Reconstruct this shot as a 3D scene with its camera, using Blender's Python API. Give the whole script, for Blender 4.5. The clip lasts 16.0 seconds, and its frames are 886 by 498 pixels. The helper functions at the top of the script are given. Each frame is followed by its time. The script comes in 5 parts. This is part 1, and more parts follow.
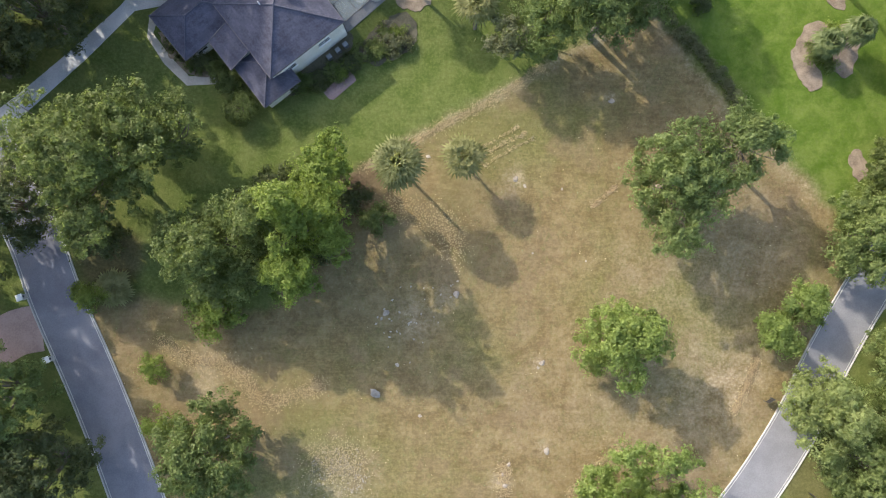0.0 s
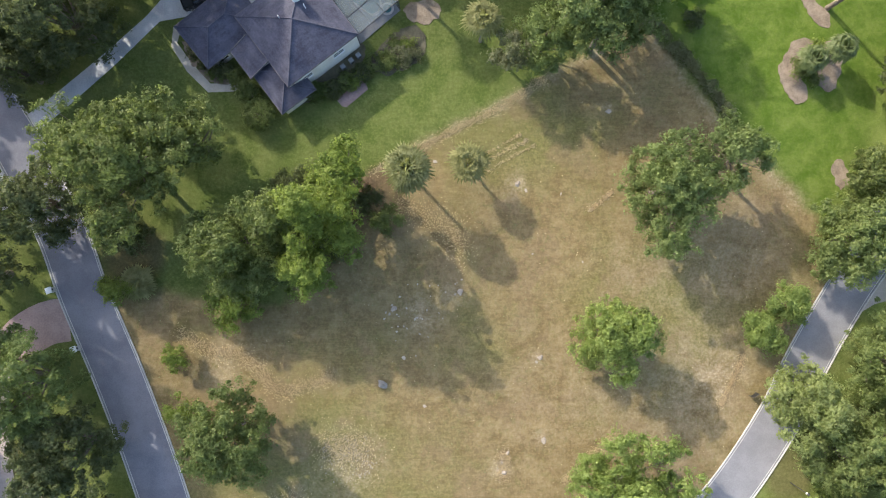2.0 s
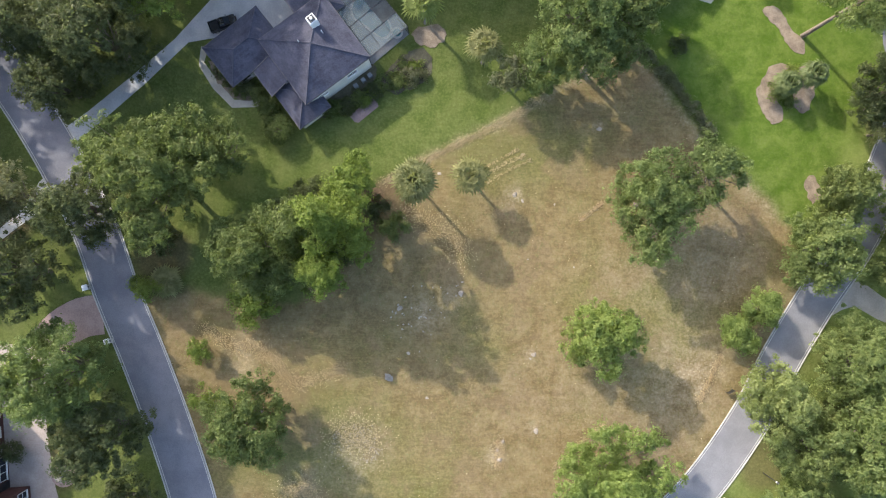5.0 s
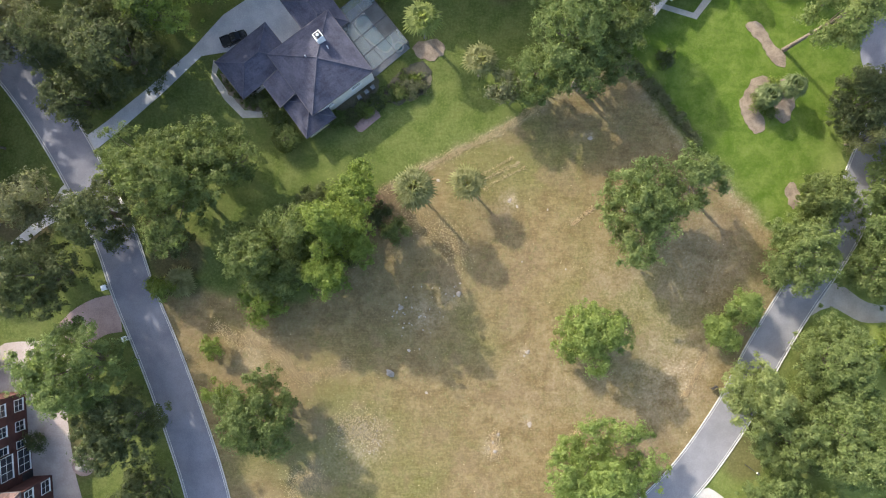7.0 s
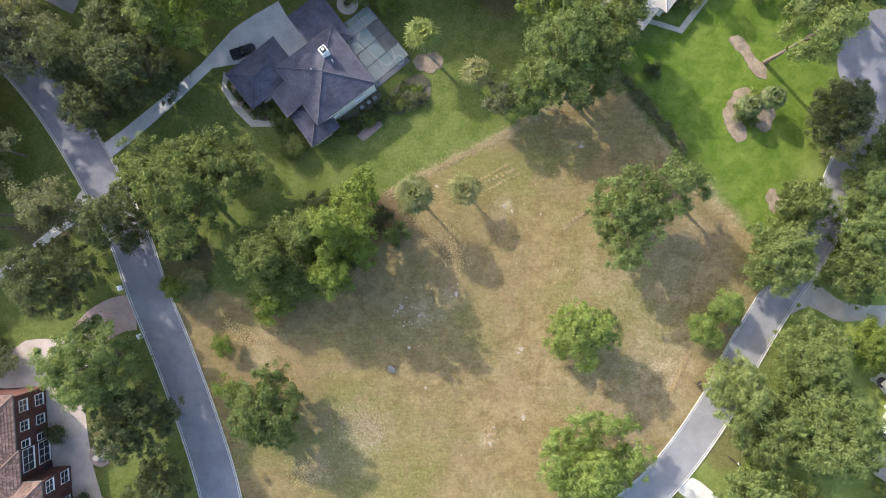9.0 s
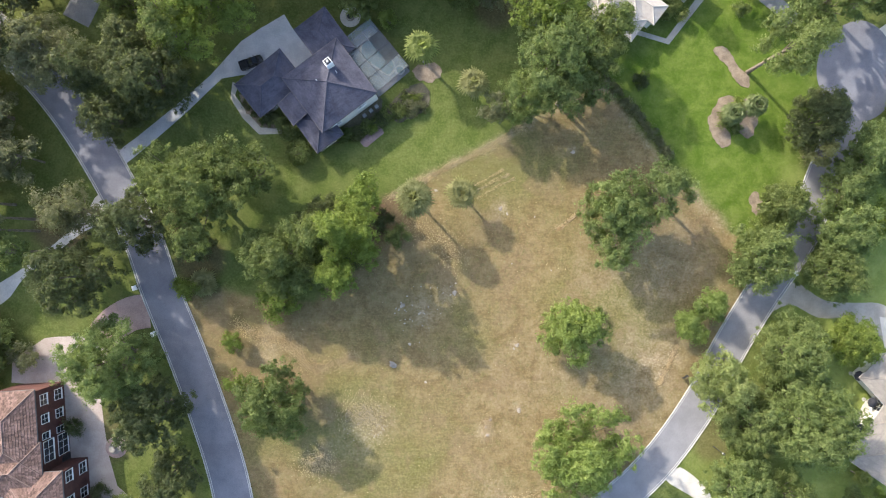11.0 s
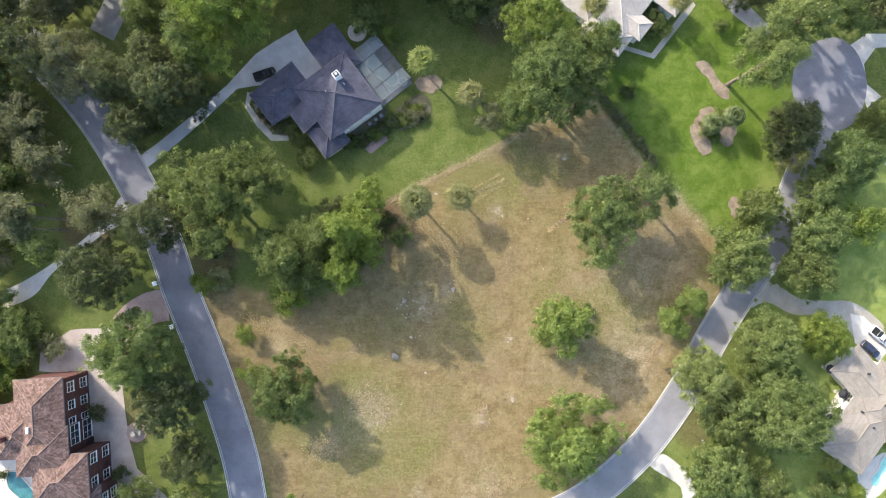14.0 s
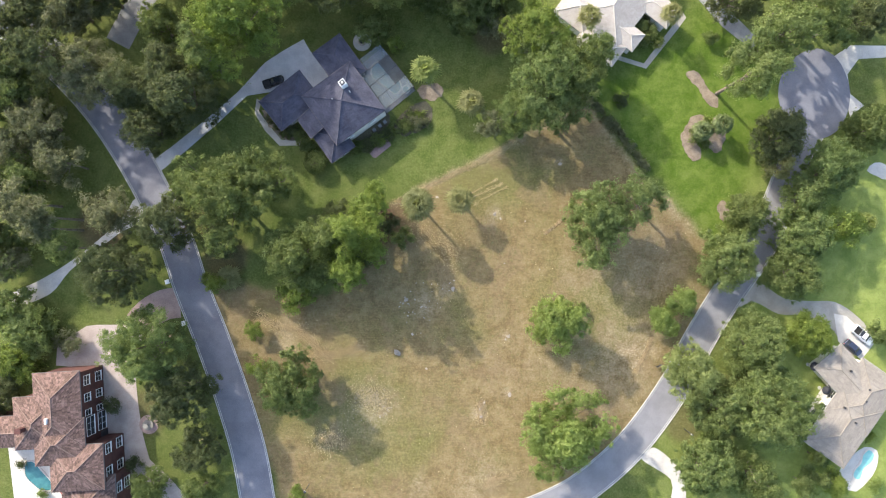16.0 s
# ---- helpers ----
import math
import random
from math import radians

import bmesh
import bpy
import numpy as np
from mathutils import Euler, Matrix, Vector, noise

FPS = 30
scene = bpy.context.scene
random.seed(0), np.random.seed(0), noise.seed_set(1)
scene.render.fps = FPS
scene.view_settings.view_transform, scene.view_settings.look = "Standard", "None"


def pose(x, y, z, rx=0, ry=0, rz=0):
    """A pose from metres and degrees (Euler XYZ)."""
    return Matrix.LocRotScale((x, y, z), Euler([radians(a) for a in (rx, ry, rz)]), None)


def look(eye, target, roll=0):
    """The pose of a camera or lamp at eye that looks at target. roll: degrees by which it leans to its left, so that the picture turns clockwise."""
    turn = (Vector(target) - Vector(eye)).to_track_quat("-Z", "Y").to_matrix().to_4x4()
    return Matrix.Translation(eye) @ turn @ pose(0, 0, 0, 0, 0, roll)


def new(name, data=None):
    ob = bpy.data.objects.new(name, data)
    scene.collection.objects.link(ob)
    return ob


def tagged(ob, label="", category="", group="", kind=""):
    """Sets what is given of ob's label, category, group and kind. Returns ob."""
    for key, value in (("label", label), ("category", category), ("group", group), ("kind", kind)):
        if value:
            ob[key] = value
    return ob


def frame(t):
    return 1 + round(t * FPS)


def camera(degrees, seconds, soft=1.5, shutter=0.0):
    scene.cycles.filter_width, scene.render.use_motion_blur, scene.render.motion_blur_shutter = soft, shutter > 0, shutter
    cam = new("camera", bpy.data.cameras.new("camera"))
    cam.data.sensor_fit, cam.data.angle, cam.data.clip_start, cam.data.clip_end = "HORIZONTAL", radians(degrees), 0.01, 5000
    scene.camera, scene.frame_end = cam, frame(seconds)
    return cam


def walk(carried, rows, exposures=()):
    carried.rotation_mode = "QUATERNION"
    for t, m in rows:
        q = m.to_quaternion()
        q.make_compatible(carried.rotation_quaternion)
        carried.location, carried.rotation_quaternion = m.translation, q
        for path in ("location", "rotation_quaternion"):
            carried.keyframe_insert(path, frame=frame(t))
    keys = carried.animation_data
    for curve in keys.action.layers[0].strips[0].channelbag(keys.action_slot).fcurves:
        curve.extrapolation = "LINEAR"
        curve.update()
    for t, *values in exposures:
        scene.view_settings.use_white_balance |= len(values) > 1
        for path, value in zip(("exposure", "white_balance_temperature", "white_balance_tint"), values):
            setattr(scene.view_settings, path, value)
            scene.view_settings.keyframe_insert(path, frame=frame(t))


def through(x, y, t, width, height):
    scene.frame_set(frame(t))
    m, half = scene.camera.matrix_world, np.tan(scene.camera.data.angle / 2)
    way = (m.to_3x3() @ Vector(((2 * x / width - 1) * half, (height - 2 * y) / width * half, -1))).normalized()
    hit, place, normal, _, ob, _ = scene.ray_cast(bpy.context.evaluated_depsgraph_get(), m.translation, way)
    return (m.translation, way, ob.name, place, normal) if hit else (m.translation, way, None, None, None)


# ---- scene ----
cam = camera(76.2, 16.0, soft=1.1)
PATH = [
    (0.0, 0.0, 0.0, 73.0, 0.112, -0.4, -0.001),
    (0.5, -0.225, 0.005, 74.114, 0.103, -0.439, 0.142),
    (1.0, -0.44, 0.005, 75.217, 0.08, -0.456, 0.323),
    (1.5, -0.635, 0.036, 76.313, 0.072, -0.451, 0.484),
    (2.0, -0.791, 0.077, 77.424, 0.044, -0.442, 0.62),
    (2.5, -0.9, 0.167, 78.536, 0.037, -0.43, 0.742),
    (3.0, -0.971, 0.282, 79.645, 0.026, -0.403, 0.907),
    (3.5, -1.003, 0.425, 80.776, 0.02, -0.369, 1.005),
    (4.0, -1.025, 0.58, 81.925, 0.015, -0.32, 1.084),
    (6.5, -0.307, 1.303, 87.905, -0.076, 0.08, 1.498),
    (7.0, -0.222, 1.46, 89.046, -0.093, 0.119, 1.369),
    (7.5, -0.149, 1.622, 90.194, -0.098, 0.149, 1.258),
    (8.0, -0.087, 1.755, 91.364, -0.125, 0.15, 1.237),
    (8.5, -0.044, 1.875, 92.614, -0.155, 0.122, 1.328),
    (9.0, -0.016, 1.999, 93.867, -0.169, 0.09, 1.397),
    (11.5, 0.288, 2.289, 99.797, -0.214, 0.102, 1.245),
    (12.0, 0.379, 2.175, 100.978, -0.167, 0.123, 1.275),
    (12.5, 0.453, 2.064, 102.159, -0.105, 0.16, 1.362),
    (13.0, 0.516, 1.95, 103.338, -0.055, 0.181, 1.408),
    (13.5, 0.561, 1.851, 104.502, -0.004, 0.198, 1.482),
    (14.0, 0.583, 1.772, 105.66, 0.041, 0.226, 1.537),
    (14.5, 0.599, 1.723, 106.812, 0.092, 0.241, 1.641),
    (15.0, 0.607, 1.693, 107.954, 0.159, 0.249, 1.688),
    (15.5, 0.602, 1.647, 109.113, 0.202, 0.259, 1.759),
    (16.0, 0.587, 1.585, 110.273, 0.228, 0.271, 1.771),
]
walk(cam, [(t, pose(x, y, z, rx, ry, rz)) for t, x, y, z, rx, ry, rz in PATH],
     [(0.0, 1.71), (3.0, 1.72), (6.5, 1.78), (9.0, 1.83), (12.5, 1.86), (16.0, 1.84)])

# ---- world and sun ----
SUN_ELEVATION, SUN_FROM = 28.5, 135.0   # degrees above the ground; bearing of the sun, counter-clockwise from +x
world = bpy.data.worlds.new("sky")
scene.world = world
world.use_nodes = True
sky = world.node_tree.nodes.new("ShaderNodeTexSky")
sky.sky_type, sky.sun_disc = "NISHITA", False
sky.sun_elevation, sky.sun_rotation = radians(SUN_ELEVATION), radians(90 - SUN_FROM)
sky.air_density, sky.dust_density = 1.0, 2.5
background = world.node_tree.nodes["Background"]
background.inputs["Strength"].default_value = 0.15
world.node_tree.links.new(sky.outputs["Color"], background.inputs["Color"])
sun_data = bpy.data.lights.new("sun", "SUN")
sun_data.energy, sun_data.angle, sun_data.color = 2.05, radians(0.5), (1.0, 0.93, 0.81)
sun_way = Vector((math.cos(radians(SUN_FROM)) * math.cos(radians(SUN_ELEVATION)), math.sin(radians(SUN_FROM)) * math.cos(radians(SUN_ELEVATION)), math.sin(radians(SUN_ELEVATION))))
new("sun", sun_data).matrix_world = look(sun_way * 300, (0, 0, 0))

# ---- materials ----


class Mat:
    """A small wrapper that builds a procedural node material."""

    def __init__(self, name, rough=0.8, metal=0.0, spec=0.3):
        self.mat = bpy.data.materials.new(name)
        self.mat.use_nodes = True
        self.tree = self.mat.node_tree
        self.bsdf = self.tree.nodes["Principled BSDF"]
        self.bsdf.inputs["Roughness"].default_value = rough
        self.bsdf.inputs["Metallic"].default_value = metal
        self.bsdf.inputs["Specular IOR Level"].default_value = spec
        self.where = self.node("ShaderNodeNewGeometry").outputs["Position"]

    def node(self, kind, **values):
        n = self.tree.nodes.new(kind)
        for key, value in values.items():
            n.inputs[key.replace("_", " ")].default_value = value
        return n

    def link(self, a, b):
        self.tree.links.new(a, b)

    def noise(self, scale, detail=4.0, rough=0.6, distort=0.0, vector=None):
        n = self.node("ShaderNodeTexNoise", Scale=scale, Detail=detail, Roughness=rough, Distortion=distort)
        self.link(vector or self.where, n.inputs["Vector"])
        return n.outputs["Fac"]

    def stretched(self, turn, along):
        """The place, turned about z and drawn out, for streaks."""
        n = self.tree.nodes.new("ShaderNodeMapping")
        n.inputs["Rotation"].default_value = (0, 0, radians(turn))
        n.inputs["Scale"].default_value = (1.0 / along, 1.0, 1.0)
        self.link(self.where, n.inputs["Vector"])
        return n.outputs["Vector"]

    def span(self, fac, low, high):
        n = self.node("ShaderNodeMapRange", From_Min=low, From_Max=high)
        n.interpolation_type = "SMOOTHSTEP"
        self.link(fac, n.inputs["Value"])
        return n.outputs["Result"]

    def math(self, kind, a, b):
        n = self.node("ShaderNodeMath")
        n.operation = kind
        for slot, value in zip((0, 1), (a, b)):
            if isinstance(value, (int, float)):
                n.inputs[slot].default_value = value
            else:
                self.link(value, n.inputs[slot])
        return n.outputs["Value"]

    def mix(self, fac, a, b, kind="MIX"):
        n = self.tree.nodes.new("ShaderNodeMix")
        n.data_type, n.blend_type = "RGBA", kind
        for slot, value in ((0, fac), (6, a), (7, b)):
            if isinstance(value, (int, float)):
                n.inputs[slot].default_value = value
            elif isinstance(value, tuple):
                n.inputs[slot].default_value = (*value, 1.0)
            else:
                self.link(value, n.inputs[slot])
        return n.outputs[2]

    def attribute(self, name):
        n = self.tree.nodes.new("ShaderNodeAttribute")
        n.attribute_name = name
        return n.outputs["Fac"]

    def each_object(self):
        return self.tree.nodes.new("ShaderNodeObjectInfo").outputs["Random"]

    def each_island(self):
        return self.tree.nodes.new("ShaderNodeNewGeometry").outputs["Random Per Island"]

    def bump(self, height, strength=0.4, distance=0.05):
        n = self.node("ShaderNodeBump", Strength=strength, Distance=distance)
        self.link(height, n.inputs["Height"])
        self.link(n.outputs["Normal"], self.bsdf.inputs["Normal"])
        return self

    def colour(self, value):
        if isinstance(value, tuple):
            self.bsdf.inputs["Base Color"].default_value = (*value, 1.0)
        else:
            self.link(value, self.bsdf.inputs["Base Color"])
        return self


def mottled(name, a, b, big, small, rough=0.8, metal=0.0, spec=0.3, relief=0.3, depth=0.02, each=0.0):
    """Two colours mixed by a coarse and a fine noise, with fine relief."""
    m = Mat(name, rough, metal, spec)
    fac = m.math("ADD", m.math("MULTIPLY", m.noise(big), 0.6), m.math("MULTIPLY", m.noise(small, 6.0), 0.4))
    c = m.mix(m.span(fac, 0.35, 0.65), a, b)
    if each:
        c = m.mix(each, c, m.mix(m.each_object(), (0.0, 0.0, 0.0), (1.0, 1.0, 1.0)), "OVERLAY")
    m.colour(c)
    if relief:
        m.bump(m.noise(small, 5.0), relief, depth)
    return m.mat


def ground_material():
    """Lawn, dry lot grass and bare soil, blended by the cover stored on the ground sheet."""
    m = Mat("ground_cover", 0.95, 0.0, 0.1)
    broad, mid, fine = m.noise(0.06, 3.0), m.noise(0.35, 5.0, 0.65, 0.4), m.noise(2.6, 6.0, 0.7)
    grain = m.noise(9.0, 3.0, 0.7)
    lawn = m.mix(m.span(mid, 0.3, 0.7), (0.062, 0.087, 0.018), (0.092, 0.115, 0.026))
    lawn = m.mix(m.span(fine, 0.4, 0.75), lawn, (0.108, 0.138, 0.03))
    lush = m.mix(m.span(mid, 0.3, 0.7), (0.058, 0.105, 0.009), (0.09, 0.141, 0.014))
    lawn = m.mix(m.attribute("lush"), lawn, lush)
    lawn = m.mix(m.attribute("pale"), lawn, m.mix(m.span(mid, 0.3, 0.7), (0.15, 0.195, 0.042), (0.212, 0.26, 0.062)))
    dry = m.mix(m.span(mid, 0.32, 0.68), (0.15, 0.108, 0.05), (0.22, 0.165, 0.084))
    dry = m.mix(m.math("MULTIPLY", m.span(fine, 0.4, 0.8), 0.55), dry, (0.25, 0.198, 0.11))
    olive = m.mix(m.span(fine, 0.3, 0.7), (0.112, 0.112, 0.036), (0.175, 0.16, 0.06))
    dry = m.mix(m.span(m.math("ADD", broad, m.math("MULTIPLY", m.attribute("moist"), 0.6)), 0.46, 0.9), dry, olive)
    dry = m.mix(m.math("MULTIPLY", m.span(m.noise(0.12, 3.0, 0.6), 0.5, 0.62), 0.6), dry, (0.2, 0.142, 0.085))
    streak = m.noise(2.2, 5.0, 0.75, 0.3, m.stretched(-38, 7.0))
    dry = m.mix(m.math("MULTIPLY", m.span(streak, 0.46, 0.76), 0.34), dry, (0.3, 0.245, 0.145))
    dry = m.mix(m.math("MULTIPLY", m.span(streak, 0.5, 0.3), 0.3), dry, (0.12, 0.1, 0.044))
    patch = m.noise(0.9, 6.0, 0.7, 0.8)
    dry = m.mix(m.math("MULTIPLY", m.span(patch, 0.48, 0.7), 0.5), dry, (0.14, 0.14, 0.05))
    lawn = m.mix(m.math("MULTIPLY", m.span(patch, 0.55, 0.75), 0.35), lawn, (0.115, 0.138, 0.036))
    dry = m.mix(1.0, dry, (0.925, 0.91, 0.83), "MULTIPLY")
    cover = m.mix(m.attribute("dry"), lawn, dry)
    soil = m.mix(m.span(fine, 0.35, 0.7), (0.3, 0.235, 0.15), (0.42, 0.35, 0.25))
    cover = m.mix(m.math("MULTIPLY", m.attribute("bare"), m.span(m.math("ADD", m.math("MULTIPLY", fine, 0.6), m.math("MULTIPLY", mid, 0.9)), 0.45, 1.1)), cover, soil)
    cover = m.mix(m.attribute("litter"), cover, m.mix(m.span(fine, 0.3, 0.7), (0.075, 0.05, 0.03), (0.14, 0.095, 0.06)))
    cover = m.mix(m.math("ADD", m.math("MULTIPLY", m.attribute("dry"), 0.06), 0.08), cover, m.mix(m.span(m.math("ADD", m.math("MULTIPLY", grain, 0.45), m.math("MULTIPLY", m.noise(3.6, 4.0, 0.7, 0.5), 0.55)), 0.36, 0.64), (0.18, 0.18, 0.18), (0.7, 0.7, 0.7)), "OVERLAY")
    lumps = m.noise(1.4, 5.0, 0.7, 0.6)
    cover = m.mix(m.math("ADD", m.math("MULTIPLY", m.attribute("dry"), 0.1), 0.1), cover, m.mix(m.span(lumps, 0.36, 0.64), (0.2, 0.2, 0.2), (0.75, 0.75, 0.75)), "OVERLAY")
    m.colour(cover)
    m.bump(m.math("ADD", m.math("MULTIPLY", fine, 1.0), m.math("MULTIPLY", grain, 0.6)), 0.75, 0.13)
    return m.mat


def leaf_material(name, dark, light, shine=0.25):
    """Leaves: colour varies from tree to tree and leaf to leaf; some light passes through."""
    m = Mat(name, 0.55, 0.0, shine)
    dark, light = (dark[0] * 1.13, *dark[1:]), (light[0] * 1.13, *light[1:])
    fac = m.math("ADD", m.math("MULTIPLY", m.each_island(), 0.4), m.math("MULTIPLY", m.span(m.noise(1.1, 3.0), 0.36, 0.64), 0.6))
    c = m.mix(fac, dark, light)
    c = m.mix(m.math("MULTIPLY", m.each_object(), 0.22), c, (light[0] * 1.15, light[1] * 0.95, light[2] * 0.8))
    m.colour(c)
    through = m.node("ShaderNodeBsdfTranslucent")
    m.link(m.mix(0.5, c, (light[0] * 1.5, light[1] * 1.6, light[2])), through.inputs["Color"])
    both = m.node("ShaderNodeMixShader", Fac=0.5)
    m.link(m.bsdf.outputs["BSDF"], both.inputs[1])
    m.link(through.outputs["BSDF"], both.inputs[2])
    m.link(both.outputs["Shader"], m.tree.nodes["Material Output"].inputs["Surface"])
    return m.mat


def roof_material(name, a, b, course, rough=0.85, vary=0.25):
    """Shingles: course lines down the slope and piece-to-piece variation."""
    m = Mat(name, rough, 0.0, 0.25)
    c = m.mix(m.span(m.math("ADD", m.math("MULTIPLY", m.noise(0.5, 4.0), 0.55), m.math("MULTIPLY", m.noise(5.0, 5.0), 0.45)), 0.36, 0.64), a, b)
    c = m.mix(vary, c, m.mix(m.each_island(), (0.25, 0.25, 0.25), (0.75, 0.75, 0.75)), "OVERLAY")
    m.colour(c)
    m.bump(m.noise(7.0, 4.0), 0.5, 0.02)
    return m.mat


GROUND = ground_material()
WORN_ASPHALT = mottled("sun_bleached_asphalt", (0.177, 0.174, 0.182), (0.238, 0.235, 0.243), 0.25, 6.0, 0.9, relief=0.25, depth=0.01)
ASPHALT = mottled("asphalt", (0.136, 0.136, 0.157), (0.198, 0.198, 0.22), 0.25, 6.0, 0.9, relief=0.25, depth=0.01)
GUTTER = mottled("gutter_concrete", (0.17, 0.17, 0.175), (0.24, 0.24, 0.24), 0.5, 5.0, 0.9)
KERB = mottled("kerb_concrete", (0.38, 0.37, 0.345), (0.5, 0.485, 0.45), 0.5, 5.0, 0.9)
CONCRETE = mottled("driveway_concrete", (0.33, 0.335, 0.35), (0.47, 0.47, 0.475), 0.35, 5.0, 0.9)
TAN_CONCRETE = mottled("tan_concrete", (0.28, 0.255, 0.215), (0.38, 0.35, 0.3), 0.4, 5.0, 0.9)
PALE_CONCRETE = mottled("pale_concrete", (0.4, 0.37, 0.33), (0.53, 0.5, 0.45), 0.4, 5.0, 0.9)
WHITE_DECK = mottled("white_stone_deck", (0.46, 0.43, 0.38), (0.59, 0.555, 0.5), 0.4, 5.0, 0.85)
PAVER = mottled("clay_pavers", (0.32, 0.262, 0.232), (0.43, 0.365, 0.325), 0.4, 4.5, 0.9, relief=0.5, depth=0.02)
DARK_PAVER = mottled("dark_pavers", (0.25, 0.175, 0.155), (0.36, 0.26, 0.23), 0.4, 4.5, 0.9, relief=0.5, depth=0.02)
MULCH = mottled("bark_mulch", (0.14, 0.108, 0.078), (0.27, 0.215, 0.16), 0.7, 7.0, 0.95, relief=0.8, depth=0.05)
RED_MULCH = mottled("red_mulch", (0.19, 0.125, 0.115), (0.32, 0.225, 0.205), 0.7, 7.0, 0.95, relief=0.8, depth=0.05)
LOAM = mottled("dark_loam", (0.07, 0.065, 0.04), (0.13, 0.115, 0.075), 0.7, 6.0, 0.95, relief=0.7, depth=0.05)
BARK = mottled("bark", (0.1, 0.08, 0.06), (0.24, 0.2, 0.16), 2.0, 14.0, 0.95, relief=0.8, depth=0.03)
PALM_BARK = mottled("palm_trunk", (0.16, 0.13, 0.1), (0.3, 0.26, 0.21), 2.0, 12.0, 0.95, relief=0.8, depth=0.03)
SLATE_ROOF = roof_material("charcoal_shingles", (0.045, 0.045, 0.064), (0.082, 0.082, 0.108), 0.14)
SLATE_CAP = mottled("charcoal_ridge_caps", (0.052, 0.052, 0.071), (0.09, 0.09, 0.115), 1.0, 6.0)
GREY_ROOF = roof_material("taupe_shingles", (0.222, 0.193, 0.16), (0.282, 0.247, 0.207), 0.14, vary=0.18)
WHITE_ROOF = roof_material("pale_tile_roof", (0.31, 0.28, 0.25), (0.4, 0.365, 0.33), 0.4, vary=0.12)
WHITE_CAP = mottled("pale_ridge_tiles", (0.43, 0.395, 0.35), (0.53, 0.49, 0.44), 1.0, 6.0)
FASCIA = mottled("beige_fascia", (0.3, 0.28, 0.25), (0.38, 0.36, 0.32), 1.0, 8.0, 0.6)
DARK_FASCIA = mottled("bronze_fascia", (0.09, 0.085, 0.09), (0.14, 0.13, 0.13), 1.0, 8.0, 0.6)
TERRACOTTA = roof_material("terracotta_tile", (0.1, 0.062, 0.05), (0.172, 0.112, 0.094), 0.4, vary=0.85)
STUCCO = mottled("cream_stucco", (0.62, 0.59, 0.53), (0.74, 0.71, 0.65), 0.6, 8.0, 0.9)
TERRACOTTA_CAP = mottled("pale_terracotta_caps", (0.16, 0.108, 0.088), (0.24, 0.168, 0.14), 1.0, 6.0)
BRICK_WALL = mottled("red_brick", (0.066, 0.03, 0.026), (0.115, 0.05, 0.043), 0.8, 7.0, 0.9)
WHITE_PAINT = mottled("white_paint", (0.72, 0.72, 0.7), (0.82, 0.82, 0.8), 0.8, 8.0, 0.5, relief=0.05)
DARK_METAL = mottled("bronze_metal", (0.04, 0.04, 0.045), (0.08, 0.08, 0.085), 1.0, 8.0, 0.45, 0.6, 0.4, relief=0.1)
SCREEN = Mat("insect_screen", 0.6)
SCREEN.colour(SCREEN.mix(SCREEN.noise(1.5), (0.12, 0.15, 0.16), (0.19, 0.225, 0.235)))
SCREEN.bsdf.inputs["Alpha"].default_value = 0.36
SCREEN = SCREEN.mat
# flat dark panel colour that stands in for a hedge bed
HEDGE_PANEL = mottled("dark_hedge_panel", (0.035, 0.04, 0.042), (0.07, 0.078, 0.08), 0.8, 7.0, 0.9)
WATER = Mat("pool_water", 0.06, 0.0, 0.5)
WATER.colour(WATER.mix(WATER.span(WATER.noise(0.6), 0.3, 0.7), (0.035, 0.13, 0.14), (0.07, 0.21, 0.215)))
WATER.bump(WATER.noise(3.0, 3.0), 0.12, 0.03)
WATER = WATER.mat
BLUE_WATER = Mat("blue_pool_water", 0.06, 0.0, 0.5)
BLUE_WATER.colour(BLUE_WATER.mix(BLUE_WATER.span(BLUE_WATER.noise(0.6), 0.3, 0.7), (0.17, 0.44, 0.41), (0.27, 0.54, 0.5)))
BLUE_WATER.bump(BLUE_WATER.noise(3.0, 3.0), 0.12, 0.03)
BLUE_WATER = BLUE_WATER.mat
BLACK_PAINT = mottled("black_car_paint", (0.012, 0.013, 0.016), (0.025, 0.026, 0.03), 1.0, 6.0, 0.2, 0.2, 0.6, relief=0.0)
WHITE_CAR = mottled("white_car_paint", (0.7, 0.7, 0.69), (0.8, 0.8, 0.79), 1.0, 6.0, 0.2, 0.0, 0.6, relief=0.0)
BLUE_CAR = mottled("dark_blue_car_paint", (0.03, 0.04, 0.07), (0.05, 0.06, 0.1), 1.0, 6.0, 0.2, 0.2, 0.6, relief=0.0)
RUBBER = mottled("tyre_rubber", (0.015, 0.015, 0.015), (0.03, 0.03, 0.03), 2.0, 10.0, 0.9)
FABRIC = mottled("dark_canvas", (0.025, 0.026, 0.03), (0.05, 0.05, 0.055), 1.0, 9.0, 0.95)
RED_FABRIC = mottled("red_canvas", (0.35, 0.04, 0.035), (0.45, 0.07, 0.06), 1.0, 9.0, 0.9)
STRAW = leaf_material("straw", (0.33, 0.3, 0.2), (0.5, 0.46, 0.32), 0.15)
GLASS = mottled("window_glass", (0.015, 0.02, 0.03), (0.03, 0.035, 0.045), 0.5, 3.0, 0.08, 0.0, 0.6, relief=0.0)
